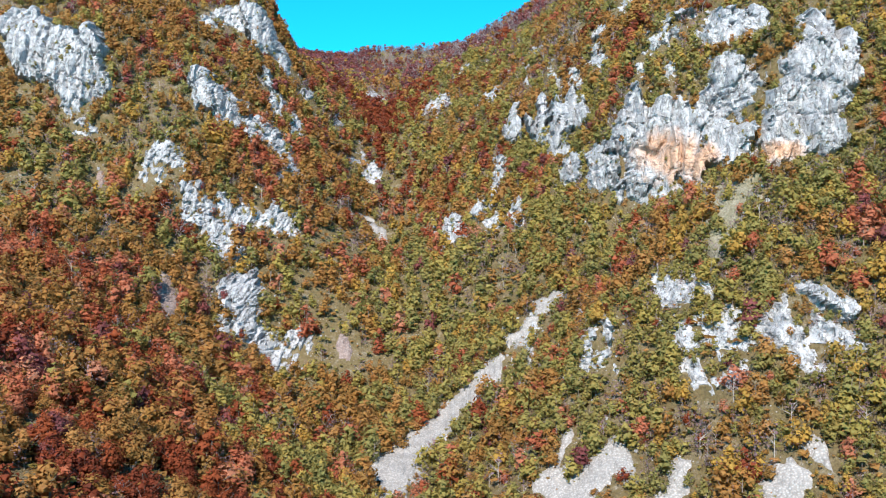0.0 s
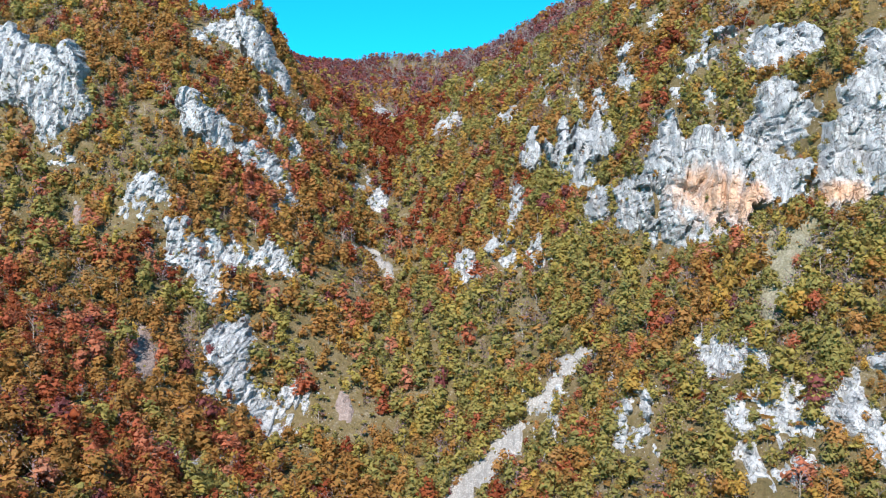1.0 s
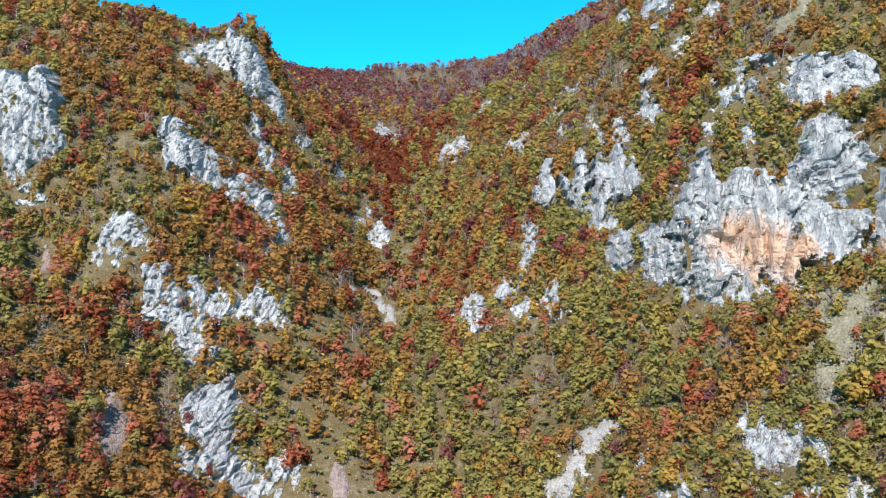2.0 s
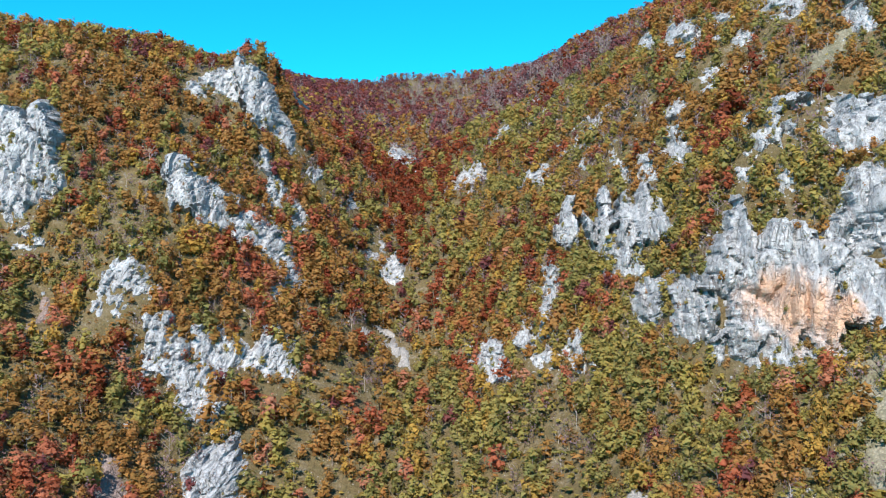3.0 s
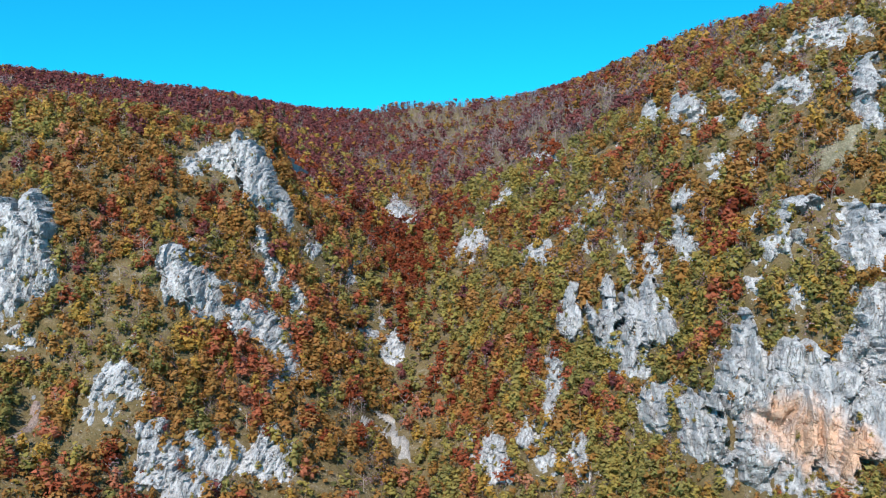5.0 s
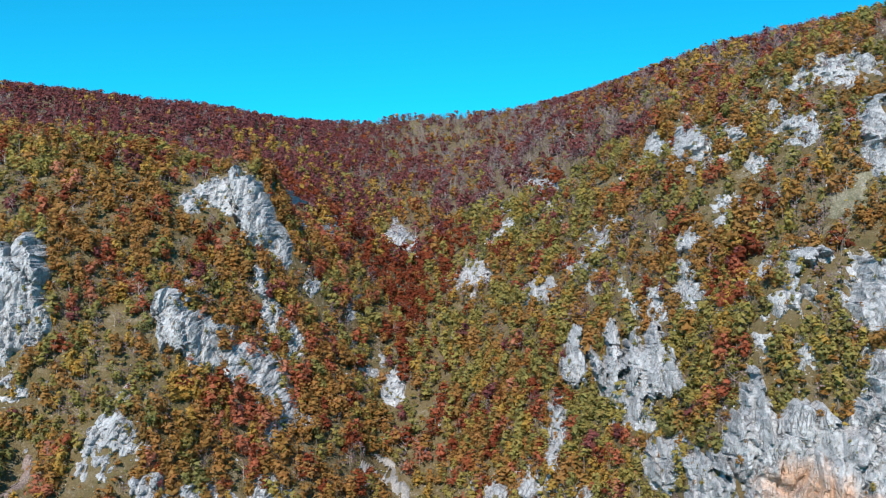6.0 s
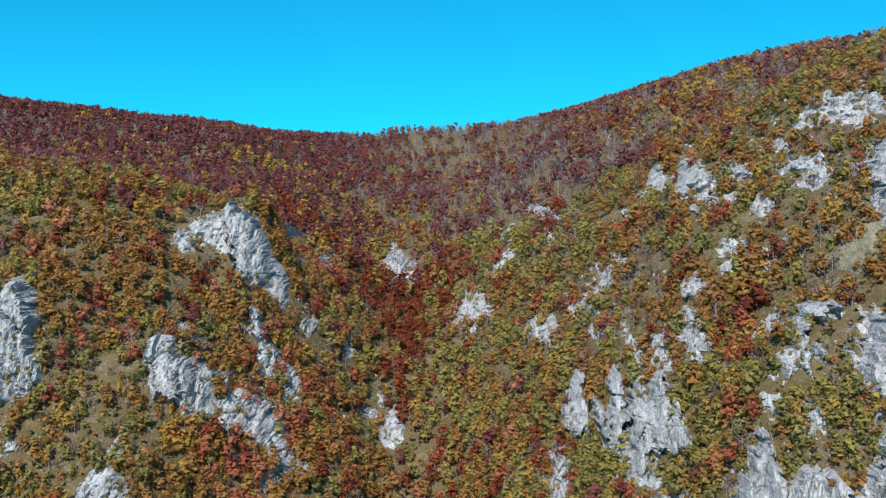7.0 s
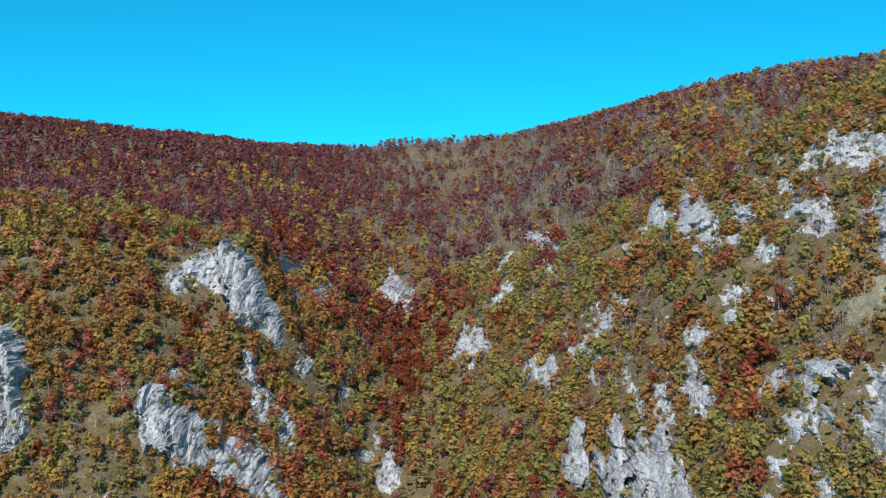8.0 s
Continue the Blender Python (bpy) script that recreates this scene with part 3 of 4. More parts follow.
outcrop("small grey limestone outcrop among shrubs", 247, 2, (65.1, 125.6, 63.8, 121.9, 0.8))
outcrop("tall limestone cliff with orange stained overhanging face", 237, 8, (49.4, 101.2, 46.2, 84.2, 2.8), (53.6, 102.6, 51.0, 86.2, 3.6), (58.2, 98.6, 55.6, 89.0, 3.6), (62.2, 96.2, 60.6, 91.4, 3.0), (65.0, 95.4, 63.6, 92.0, 2.4), (43.1, 86.2, 42.6, 81.4, 0.6), material=ROCK_ORANGE, taper=0.0, rough=0.6)
outcrop("slender grey limestone pillars beside the orange cliff", 250, 7, (47.5, 110.6, 43.8, 96.5, 1.6), (47.2, 105.6, 46.6, 94.0, 1.3))
outcrop("grey limestone buttress at the foot of the cliff", 248, 5, (34.9, 93.2, 33.6, 89.5, 1.9), (38.9, 95.4, 38.6, 87.5, 2.0), (41.2, 95.4, 40.9, 86.5, 0.9))
outcrop("grey limestone buttress with orange stained foot", 214, 7, (73.1, 103.3, 72.8, 92.5, 3.2), (78.1, 99.3, 79.2, 94.4, 4.0), (70.9, 89.6, 74.4, 90.7, 1.8), material=ROCK_FOOT)
outcrop("grey limestone wall above the orange cliff", 230, 4, (66.1, 112.7, 67.2, 105.3, 3.4), (63.2, 104.1, 66.4, 99.7, 2.3))
outcrop("tall grey limestone wall beside the dark cleft", 221, 5, (81.7, 122.7, 77.1, 110.1, 1.8), (86.0, 123.6, 80.6, 109.6, 3.1), (88.7, 117.0, 84.5, 106.7, 2.5), (77.4, 111.0, 75.8, 102.0, 2.4), (83.4, 108.0, 80.6, 100.0, 2.6))
outcrop("rounded pale limestone knob beside the gully", 393, 4, (-0.1, 129.4, -6.4, 124.0, 2.9))
outcrop("pale limestone tooth on the skyline spur", 416, 3, (11.5, 152.9, 9.5, 145.0, 2.0), (6.6, 140.3, 5.6, 138.8, 1.7))
outcrop("small pale limestone outcrop among shrubs", 402, 2, (18.7, 146.8, 23.1, 148.5, 2.1))
outcrop("broad grey limestone wall above shrubs", 245, 5, (70.3, 129.1, 66.5, 121.4, 2.3), (71.8, 126.1, 70.4, 121.7, 2.5), (76.0, 128.0, 73.6, 120.5, 2.6))
outcrop("broad grey limestone wall above the orange cliff", 233, 5, (65.7, 112.9, 65.8, 108.0, 2.8), (63.2, 108.1, 60.8, 103.7, 1.5))
outcrop("pale limestone knoll above the gully bend", 288, 4, (2.5, 77.2, 4.1, 73.5, 3.1), (9.2, 81.0, 10.4, 82.2, 1.4))
outcrop("small pale limestone outcrop among shrubs", 281, 3, (12.3, 77.2, 14.1, 77.9, 1.6), (14.6, 83.8, 15.4, 86.3, 1.2))
outcrop("pale limestone block among shrubs", 271, 3, (20.3, 82.4, 20.1, 78.4, 1.6))
outcrop("pale limestone block with streaked steep face", 196, 4, (30.6, 54.8, 27.6, 48.3, 1.8), (32.7, 54.5, 31.7, 47.2, 1.5), (30.8, 55.7, 32.1, 55.9, 1.1))
outcrop("slender pale limestone rib beside the scree", 212, 2.5, (20.7, 52.1, 17.7, 43.9, 1.0))
outcrop("small pale limestone outcrop among shrubs", 199, 2.5, (45.4, 62.6, 45.7, 61.1, 1.9))
outcrop("small pale limestone outcrop among shrubs", 194, 2, (51.0, 63.9, 50.8, 62.5, 1.0))
outcrop("small pale limestone outcrop among shrubs", 187, 2.5, (45.1, 55.2, 45.1, 53.2, 1.4))
outcrop("pale limestone step above shrubs", 175, 3, (44.5, 49.1, 44.8, 45.3, 1.9), (47.3, 47.3, 48.4, 47.4, 1.2))
outcrop("small grey limestone outcrop among shrubs", 185, 2.5, (52.7, 59.0, 50.9, 55.4, 1.3))
outcrop("slender pale limestone rib among shrubs", 175, 2.5, (53.0, 53.2, 51.8, 49.4, 1.1))
outcrop("broad broken limestone face with dark pockets", 175, 4, (61.4, 61.0, 57.9, 55.4, 2.1), (65.6, 63.5, 68.5, 60.6, 2.0), (61.4, 56.8, 60.5, 52.0, 1.4), (65.7, 57.1, 67.0, 55.6, 1.5))
outcrop("small pale limestone outcrop among shrubs", 344, 2, (-47.5, 126.2, -45.9, 121.7, 1.7))
outcrop("small pale limestone outcrop among shrubs", 324, 2, (-47.5, 112.7, -47.2, 108.8, 1.5))
outcrop("small pale limestone outcrop among shrubs", 355, 2, (-37.5, 115.3, -36.8, 113.1, 1.5))
outcrop("small pale limestone outcrop among shrubs", 346, 2, (-28.9, 104.0, -28.1, 102.3, 1.3), (-31.7, 101.5, -30.3, 100.5, 1.1))
outcrop("small pale limestone outcrop among shrubs", 333, 2, (-37.5, 104.4, -36.7, 103.4, 1.0))
outcrop("small pale limestone outcrop among shrubs", 439, 2, (27.3, 158.5, 27.3, 155.8, 1.8), (22.1, 161.9, 23.9, 160.3, 1.7))
scree("long pale gravel chute down the gully", 213, (26.4, 60.4, 21.0, 55.9, 1.0), (20.4, 55.5, 15.4, 49.6, 1.0), (13.1, 46.7, 5.0, 38.5, 1.6), (4.4, 38.4, -6.7, 29.2, 2.6), (-8.1, 28.4, -10.6, 26.2, 4.1))
scree("pale fan of scree below the rocks", 170, (29.7, 34.6, 21.6, 29.0, 2.8))
scree("narrow pale scree runnel between shrubs", 177, (23.5, 37.1, 17.6, 29.2, 1.0))
scree("narrow pale scree runnel between shrubs", 161, (39.3, 35.3, 35.8, 30.3, 1.0))
scree("pale fan of scree below the rocks", 151, (53.4, 35.6, 50.8, 32.5, 1.7))
scree("narrow pale scree runnel between shrubs", 154, (58.5, 40.2, 57.6, 38.7, 0.9))
scree("olive grey rubble slope below the orange cliff", 207, (67.2, 87.3, 61.7, 82.1, 2.1), (61.5, 81.5, 57.0, 74.2, 2.3), (57.0, 74.2, 54.0, 70.0, 1.6), material=RUBBLE, clear=-0.6)
scree("olive grey rubble slope below the orange cliff", 214, (60.2, 83.7, 56.0, 78.7, 1.7), material=RUBBLE, clear=-0.6)
scree("grey rubble slope on the upper hillside", 272, (77.6, 147.4, 70.4, 140.6, 1.8), material=RUBBLE, clear=-0.6)
scree("short pale scree chute among trees", 313, (-29.1, 82.5, -23.5, 78.1, 1.5), (-22.6, 77.6, -18.1, 73.5, 1.1), clear=2.4)
scree("small pale erosion scar among trees", 241, (-23.9, 49.1, -23.3, 44.7, 1.3), material=EARTH, clear=1.8)
scree("small pale erosion scar among trees", 268, (-93.1, 90.9, -91.7, 87.0, 0.9), material=EARTH, clear=2.0)
scree("bare purplish earth scar among trees", 229, (-66.9, 64.7, -60.8, 57.3, 1.3), material=EARTH)


# loose stones below the outcrops
def stony(x, y):
    """How far loose stones take the place of trees, on the slope above the great cliff and round it."""
    side = x - np.interp(y, *GULLY)
    return np.clip((side - 35) / 30, 0, 1) * np.clip((y - 262) / 40, 0, 1) * np.clip((440 - y) / 60, 0, 1) * np.clip((fractal(x / 13, y / 13, octaves=3, seed=91) - 0.47) * 7, 0, 1)


def loose_stones():
    rng = np.random.default_rng(21)
    base = np.array([(-1, -1, -1), (1, -1, -1), (1, 1, -1), (-1, 1, -1), (-1, -1, 1), (1, -1, 1), (1, 1, 1), (-1, 1, 1)], float) * 0.6
    faces = np.array([(0, 3, 2, 1), (4, 5, 6, 7), (0, 1, 5, 4), (1, 2, 6, 5), (2, 3, 7, 6), (3, 0, 4, 7)])
    at = []
    for x0, y0, z0, x1, y1, z1, r in ROCKY:
        n = int(4 + 0.55 * (math.dist((x0, z0), (x1, z1)) + 2 * r) * r ** 0.5)
        t, a = rng.random(n), rng.normal(0, 1, (n, 2))
        at.append(np.stack([x0 + t * (x1 - x0) + a[:, 0] * (r + 2.5), y0 + t * (y1 - y0) + a[:, 1] * (r + 2.5)], 1))
    wild = np.stack([rng.uniform(20, 190, 16000), rng.uniform(180, 440, 16000)], 1)
    at = np.concatenate(at + [wild[rng.random(len(wild)) < stony(*wild.T) * (np.abs(wild[:, 0]) < 0.46 * wild[:, 1] + 14)]])
    n = len(at)
    size = 0.14 + 0.42 * rng.random(n) ** 2.2
    turn = rng.random(n) * 6.28
    v = base[None] * (0.6 + 0.6 * rng.random((n, 8, 1))) * size[:, None, None] * (0.7 + 0.7 * rng.random((n, 1, 3)))
    c, s = np.cos(turn)[:, None], np.sin(turn)[:, None]
    v = np.stack([v[..., 0] * c - v[..., 1] * s, v[..., 0] * s + v[..., 1] * c, v[..., 2]], -1)
    v += np.concatenate([at, (land(at[:, 0], at[:, 1]) + 0.2 * size)[:, None]], 1)[:, None]
    quads = (np.arange(n)[:, None, None] * 8 + faces[None]).reshape(-1, 4)
    ob = new("loose_stones", raw_mesh("loose_stones", v.reshape(-1, 3), quads, ROCK))
    tagged(ob, "pale limestone boulders scattered over the hillside below crags", "boulders", kind="stuff")


loose_stones()


# ---------------------------------------------------------------- trees
CORE = np.array([(1, 0, 0), (0, 1, 0), (-1, 0, 0), (0, -1, 0), (0, 0, 1), (0, 0, -1)], float)
CORE_FACE = np.array([(0, 1, 4), (1, 2, 4), (2, 3, 4), (3, 0, 4), (1, 0, 5), (2, 1, 5), (3, 2, 5), (0, 3, 5)])


def crown_leaves(rng, n, width, height, lobes, tuft, core=True):
    """Layered sprays of leaves over a few uneven lobes: corners, triangles and the way each corner faces."""
    lob = rng.random((lobes, 3)) * 2 - 1
    lob[:, :2] *= width * 0.27
    lob[:, 2] = height * (0.27 + 0.42 * (np.arange(lobes) + 0.6 * rng.random(lobes)) / lobes)
    lob[:, :2] *= (1.25 - 0.75 * lob[:, 2] / height)[:, None]
    lob[-1] = (0, 0, height * 0.74)
    lr = width * (0.23 + 0.12 * rng.random(lobes)) * (1.12 - 0.45 * lob[:, 2] / height)
    k = rng.choice(lobes, n, p=lr ** 2 / (lr ** 2).sum())
    d = rng.normal(0, 1, (n, 3))
    d[:, 2] = d[:, 2] * 0.9 + 0.25
    d /= np.linalg.norm(d, axis=1, keepdims=True)
    c = lob[k] + d * (lr[k] * (0.55 + 0.62 * rng.random(n) ** 0.8))[:, None]
    c[:, 2] = np.maximum(c[:, 2], height * 0.06)
    nrm = d + (0, 0, 0.35) + rng.normal(0, 0.24, (n, 3))
    nrm /= np.linalg.norm(nrm, axis=1, keepdims=True)
    u = np.cross(nrm, rng.normal(0, 0.35, (n, 3)) + (0, 0, 1))
    u /= np.linalg.norm(u, axis=1, keepdims=True)
    u *= rng.choice([-1, 1], (n, 1))
    v = np.cross(nrm, u)
    a = tuft * (0.6 + 0.9 * rng.random(n))[:, None]
    b = a * (0.42 + 0.40 * rng.random(n))[:, None]
    co = [np.stack([c - u * a, c + u * a * 0.7 - v * b * 0.9, c + u * a * 0.5 + v * b], 1).reshape(-1, 3)]
    middle = np.array([0, 0, height * 0.45])
    soft = 0.55 * nrm + 0.7 * d + 0.5 * (c - middle) / width
    facing = [np.repeat(soft, 3, 0)]
    faces, base = [np.arange(3 * n).reshape(-1, 3)], 3 * n
    if core:
        for q, r in zip(lob, lr):
            co.append(q + CORE * r * (0.42 + 0.2 * rng.random((6, 1))) + rng.normal(0, 0.10, CORE.shape) * r)
            facing.append(CORE + 0.4 * (q - middle) / width)
            faces.append(CORE_FACE + base)
            base += 6
    facing = np.concatenate(facing)
    return np.concatenate(co), np.concatenate(faces), facing / np.linalg.norm(facing, axis=1, keepdims=True)


def limb(p0, p1, r0, r1):
    """A three-sided tapered stick."""
    p0, p1 = np.array(p0, float), np.array(p1, float)
    d = (p1 - p0) / np.linalg.norm(p1 - p0)
    u = np.cross(d, (0.31, 0.92, 0.22))
    u /= np.linalg.norm(u)
    w = np.cross(d, u)
    ring = [u * math.cos(a) + w * math.sin(a) for a in (0, 2.094, 4.189)]
    v = np.array([p0 + r0 * q for q in ring] + [p1 + r1 * q for q in ring])
    return v, np.array([(0, 1, 4), (0, 4, 3), (1, 2, 5), (1, 5, 4), (2, 0, 3), (2, 3, 5)])


def skeleton_of(rng, width, height, limbs, thick=1.0):
    """Trunk and limbs as one list of sticks."""
    top = np.array([rng.normal(0, 0.08) * width, rng.normal(0, 0.08) * width, height * 0.62])
    sticks = [limb((0, 0, -0.7), top, 0.028 * height * thick, 0.012 * height * thick)]
    for _ in range(limbs):
        t = 0.35 + 0.6 * rng.random()
        a = rng.random() * 6.28
        p = top * t
        q = p + np.array([math.cos(a) * width * 0.42, math.sin(a) * width * 0.42, height * (0.2 + 0.2 * rng.random())])
        sticks.append(limb(p, q, 0.012 * height * thick, 0.004 * height * thick))
    co, quads, base = [], [], 0
    for v, f in sticks:
        co.append(v), quads.append(f + base)
        base += len(v)
    return np.concatenate(co), np.concatenate(quads)


def templates(rng, count, tufts, lobes, tuft, limbs, core=True, thick=1.0):
    """Unit trees: 1 m wide and 1 m tall, to be scaled."""
    out = []
    for _ in range(count):
        leaf = crown_leaves(rng, tufts, 1.0, 1.0, lobes, tuft, core)
        out.append((*leaf, *skeleton_of(rng, 1.0, 1.0, limbs, thick)))
    return out


# where each kind grows
def mixture(x, y, z):
    """Shares of the kinds at each place, in the order of KINDS."""
    a = fractal(x / 38, y / 38, octaves=3, seed=71)
    b = fractal(x / 17, y / 17, octaves=2, seed=72)
    side = x - np.interp(y, *GULLY)
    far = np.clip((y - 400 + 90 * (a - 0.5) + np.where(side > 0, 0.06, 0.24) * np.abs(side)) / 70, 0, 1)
    spur = np.clip((-(x + 20) - 1.3 * (y - 172)) / 18 + (b - 0.5) * 2.0, 0, 1)
    streak = np.exp(-((x - np.interp(y, (362, 384, 402, 424, 445, 466, 500, 560), (-17, -20, -27, -37, -53, -66, -78, -95))) / 8.5) ** 2) * np.clip((y - 358) / 12, 0, 1) * np.clip((530 - y) / 30, 0, 1)
    hollow = np.maximum(streak, 0.7 * np.exp(-((x + 21) / 15) ** 2 - ((y - 424) / 26) ** 2)) * np.clip(0.4 + 1.6 * b, 0, 1.3)
    belt = np.exp(-((x + 50) / 24) ** 2 - ((y - 495) / 50) ** 2) + np.exp(-((x + 122) / 36) ** 2 - ((y - 636) / 22) ** 2) + np.exp(-((x + 80) / 20) ** 2 - ((y - 567) / 20) ** 2)
    warm = np.exp(-(side / 14) ** 2) * np.clip((y - 290) / 20, 0, 1) * np.clip((385 - y) / 20, 0, 1)
    patch_red = np.clip((fractal(x / 24, y / 24, octaves=2, seed=75) - 0.44) * 6, 0, 1)
    left = np.clip(-side / 40, 0, 1) * (1 - far) * (0.35 + 1.15 * patch_red)
    right = np.clip((side - 30) / 50, 0, 1) * np.clip((y - 230) / 60, 0, 1)
    low = np.clip((side - 10) / 20, 0, 1) * np.clip((245 - y) / 25, 0, 1)
    hot = np.clip((b - 0.5) * 5, 0, 1)
    near = 1 - far
    oak = near * (0.62 - 0.34 * left - 0.12 * right - 0.55 * spur - 0.25 * warm + 0.5 * (0.5 - a)) + far * (0.004 + 0.08 * np.clip(0.42 - b, 0, 1) + 0.25 * belt)
    hornbeam = near * (0.24 - 0.04 * low + 0.28 * left + 0.06 * right + 0.34 * spur + 0.10 * warm + 0.5 * np.clip(a - 0.5, 0, 1)) + far * (0.03 + 0.2 * belt + 0.07 * right)
    maple = near * (0.045 + 0.05 * hot + 0.09 * spur + 0.09 * warm + 0.05 * left) + 0.003 * far
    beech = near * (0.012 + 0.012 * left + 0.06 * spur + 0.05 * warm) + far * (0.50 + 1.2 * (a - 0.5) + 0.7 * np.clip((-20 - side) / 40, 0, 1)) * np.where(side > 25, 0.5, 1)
    # spur trees are reddish; the dark copper also paints in their grazing-light shade
    copper = near * (0.03 + 0.04 * left + 0.85 * spur + 0.20 * warm) + far * (0.02 + 0.1 * np.clip(a - 0.5, 0, 1)) 
    ash = near * (0.075 + 0.06 * hot + 0.24 * warm) * (1 - spur) + far * (0.006 + 0.45 * belt + 3.0 * np.clip(0.33 - fractal(x / 50, y / 50, octaves=2, seed=77), 0, 1) * np.clip((800 - y) / 200, 0, 1))
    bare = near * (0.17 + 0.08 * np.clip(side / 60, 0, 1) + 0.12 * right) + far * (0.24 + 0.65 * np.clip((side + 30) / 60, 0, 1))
    clump = np.stack([np.exp(5.5 * (fractal(x / 13, y / 13, octaves=2, seed=131 + 7 * k) - 0.5)) for k in range(7)], 1)
    w = clump * np.maximum(np.stack([oak, hornbeam, maple, beech, ash, bare, copper], 1), 0.004)
    w[:, 6] += 5.0 * hollow ** 1.5
    return w / w.sum(1, keepdims=True)


KINDS = ("oak", "hornbeam", "maple", "beech", "ash", "bare", "copper")


def free_of_rock(x, y, z, height):
    """Room to the nearest rock or scree, and how far the tree top stays clear of the rock just uphill."""
    gap, top = np.full(len(x), 99.0), np.full(len(x), 99.0)
    for x0, y0, z0, x1, y1, z1, r in ROCKY:
        a, d = np.array([x0, y0 - 2, z0]), np.array([x1 - x0, y1 - y0, z1 - z0])
        for up, out in ((0.35, gap), (0.85, top)):
            p = np.stack([x, y, z + up * height], 1) - a
            t = np.clip((p @ d) / max(d @ d, 1e-6), 0, 1)
            q = p - t[:, None] * d
            if out is top:
                q[:, 1] = np.where(q[:, 1] < 0, q[:, 1] * 0.35, q[:, 1])
            np.minimum(out, np.linalg.norm(q, axis=1) - r, out=out)
    return gap, top


def forest_sites(rng, y0, y1, gap, edge, low, high, steeper=0.0, room=0.0):
    """Jittered sites over a widening stretch of the valley."""
    ys = np.arange(y0, y1, gap)
    n = int(2 * (0.48 * y1 + edge) / gap)
    gx, gy = np.meshgrid((np.arange(n) - n / 2) * gap, ys, indexing="ij")
    x, y = (gx + rng.uniform(-0.48, 0.48, gx.shape) * gap).ravel(), (gy + rng.uniform(-0.48, 0.48, gx.shape) * gap).ravel()
    ok = np.abs(x) < 0.46 * y + edge
    x, y = x[ok], y[ok]
    z = land(x, y)
    size = low + (high - low) * np.clip(0.5 * rng.random(len(x)) + 0.5 * fractal(x / 9, y / 9, octaves=2, seed=81) + 0.25 * (rng.random(len(x)) - 0.5), 0, 1)
    g, top = free_of_rock(x, y, z, size)
    keep = g > room
    size = np.where(top < 0.7, size * rng.uniform(0.35, 0.6, len(size)), size)
    steepness = np.hypot(land(x + 2, y) - land(x - 2, y), land(x, y + 2) - land(x, y - 2)) / 4
    keep &= steepness >= steeper
    keep &= rng.random(len(x)) > 0.62 * stony(x, y)
    keep &= rng.random(len(x)) < np.where(y < 235, 0.66, 0.54) * np.sqrt(1 + steepness ** 2) * (0.55 + 0.9 * fractal(x / 14, y / 14, octaves=2, seed=83))
    x, y, z, size = x[keep], y[keep], z[keep], size[keep]
    share = np.cumsum(mixture(x, y, z), 1)
    kind = (rng.random(len(x))[:, None] > share[:, :-1]).sum(1)
    return x, y, z, size, kind


def face_as(me, way):
    """Leaf sprays take the light as the rounded crown that they make up."""
    me.attributes.new("custom_normal", "FLOAT_VECTOR", "POINT").data.foreach_set("vector", np.asarray(way, np.float32).ravel())
    me.update()


def plant(name, label, rng, x, y, z, size, forms, material, squat):
    """All trees of one kind over a stretch of hillside, as one mesh of leaf tufts and sticks."""
    co, quads, tone, slot, way, base = [], [], [], [], [], 0
    which = rng.integers(0, len(forms), len(x))
    for f, (leaf, leaf_tris, facing, stick, stick_quads) in enumerate(forms):
        sel = np.where(which == f)[0]
        n = len(sel)
        if not n:
            continue
        v = np.concatenate([leaf, stick])
        q = np.concatenate([leaf_tris, stick_quads + len(leaf)])
        turn, h = rng.random(n) * 6.283, size[sel]
        wide = h * squat * (0.85 + 0.35 * rng.random(n))
        c, s = (np.cos(turn) * wide)[:, None], (np.sin(turn) * wide)[:, None]
        p = np.stack([v[:, 0] * c - v[:, 1] * s + x[sel][:, None], v[:, 0] * s + v[:, 1] * c + y[sel][:, None], v[:, 2] * h[:, None] + z[sel][:, None]], -1)
        co.append(p.reshape(-1, 3).astype(np.float32))
        around = stick * (1, 1, 0)
        nv = np.concatenate([facing, around / (np.linalg.norm(around, axis=1, keepdims=True) + 1e-6)])
        ct, st = np.cos(turn)[:, None], np.sin(turn)[:, None]
        way.append(np.stack([nv[:, 0] * ct - nv[:, 1] * st, nv[:, 0] * st + nv[:, 1] * ct, np.repeat(nv[None, :, 2], n, 0)], -1).reshape(-1, 3).astype(np.float32))
        quads.append((q[None] + (np.arange(n) * len(v))[:, None, None] + base).reshape(-1, 3))
        tone.append(np.repeat(rng.beta(1.3, 1.5, n), len(v)))
        slot.append(np.tile(np.r_[np.zeros(len(leaf_tris), np.int32), np.ones(len(stick_quads), np.int32)], n))
        base += n * len(v)
    me = raw_mesh(name, np.concatenate(co), np.zeros((0, 4), int), (material, PALE_BARK if material is SPECIES["bare"] else BARK), True, np.concatenate(quads))
    me.polygons.foreach_set("material_index", np.concatenate(slot).astype(np.int32))
    a = me.attributes.new("tone", "FLOAT", "POINT")
    a.data.foreach_set("value", np.concatenate(tone).astype(np.float32))
    face_as(me, np.concatenate(way))
    return tagged(new(name, me), label, "woodland", kind="stuff")


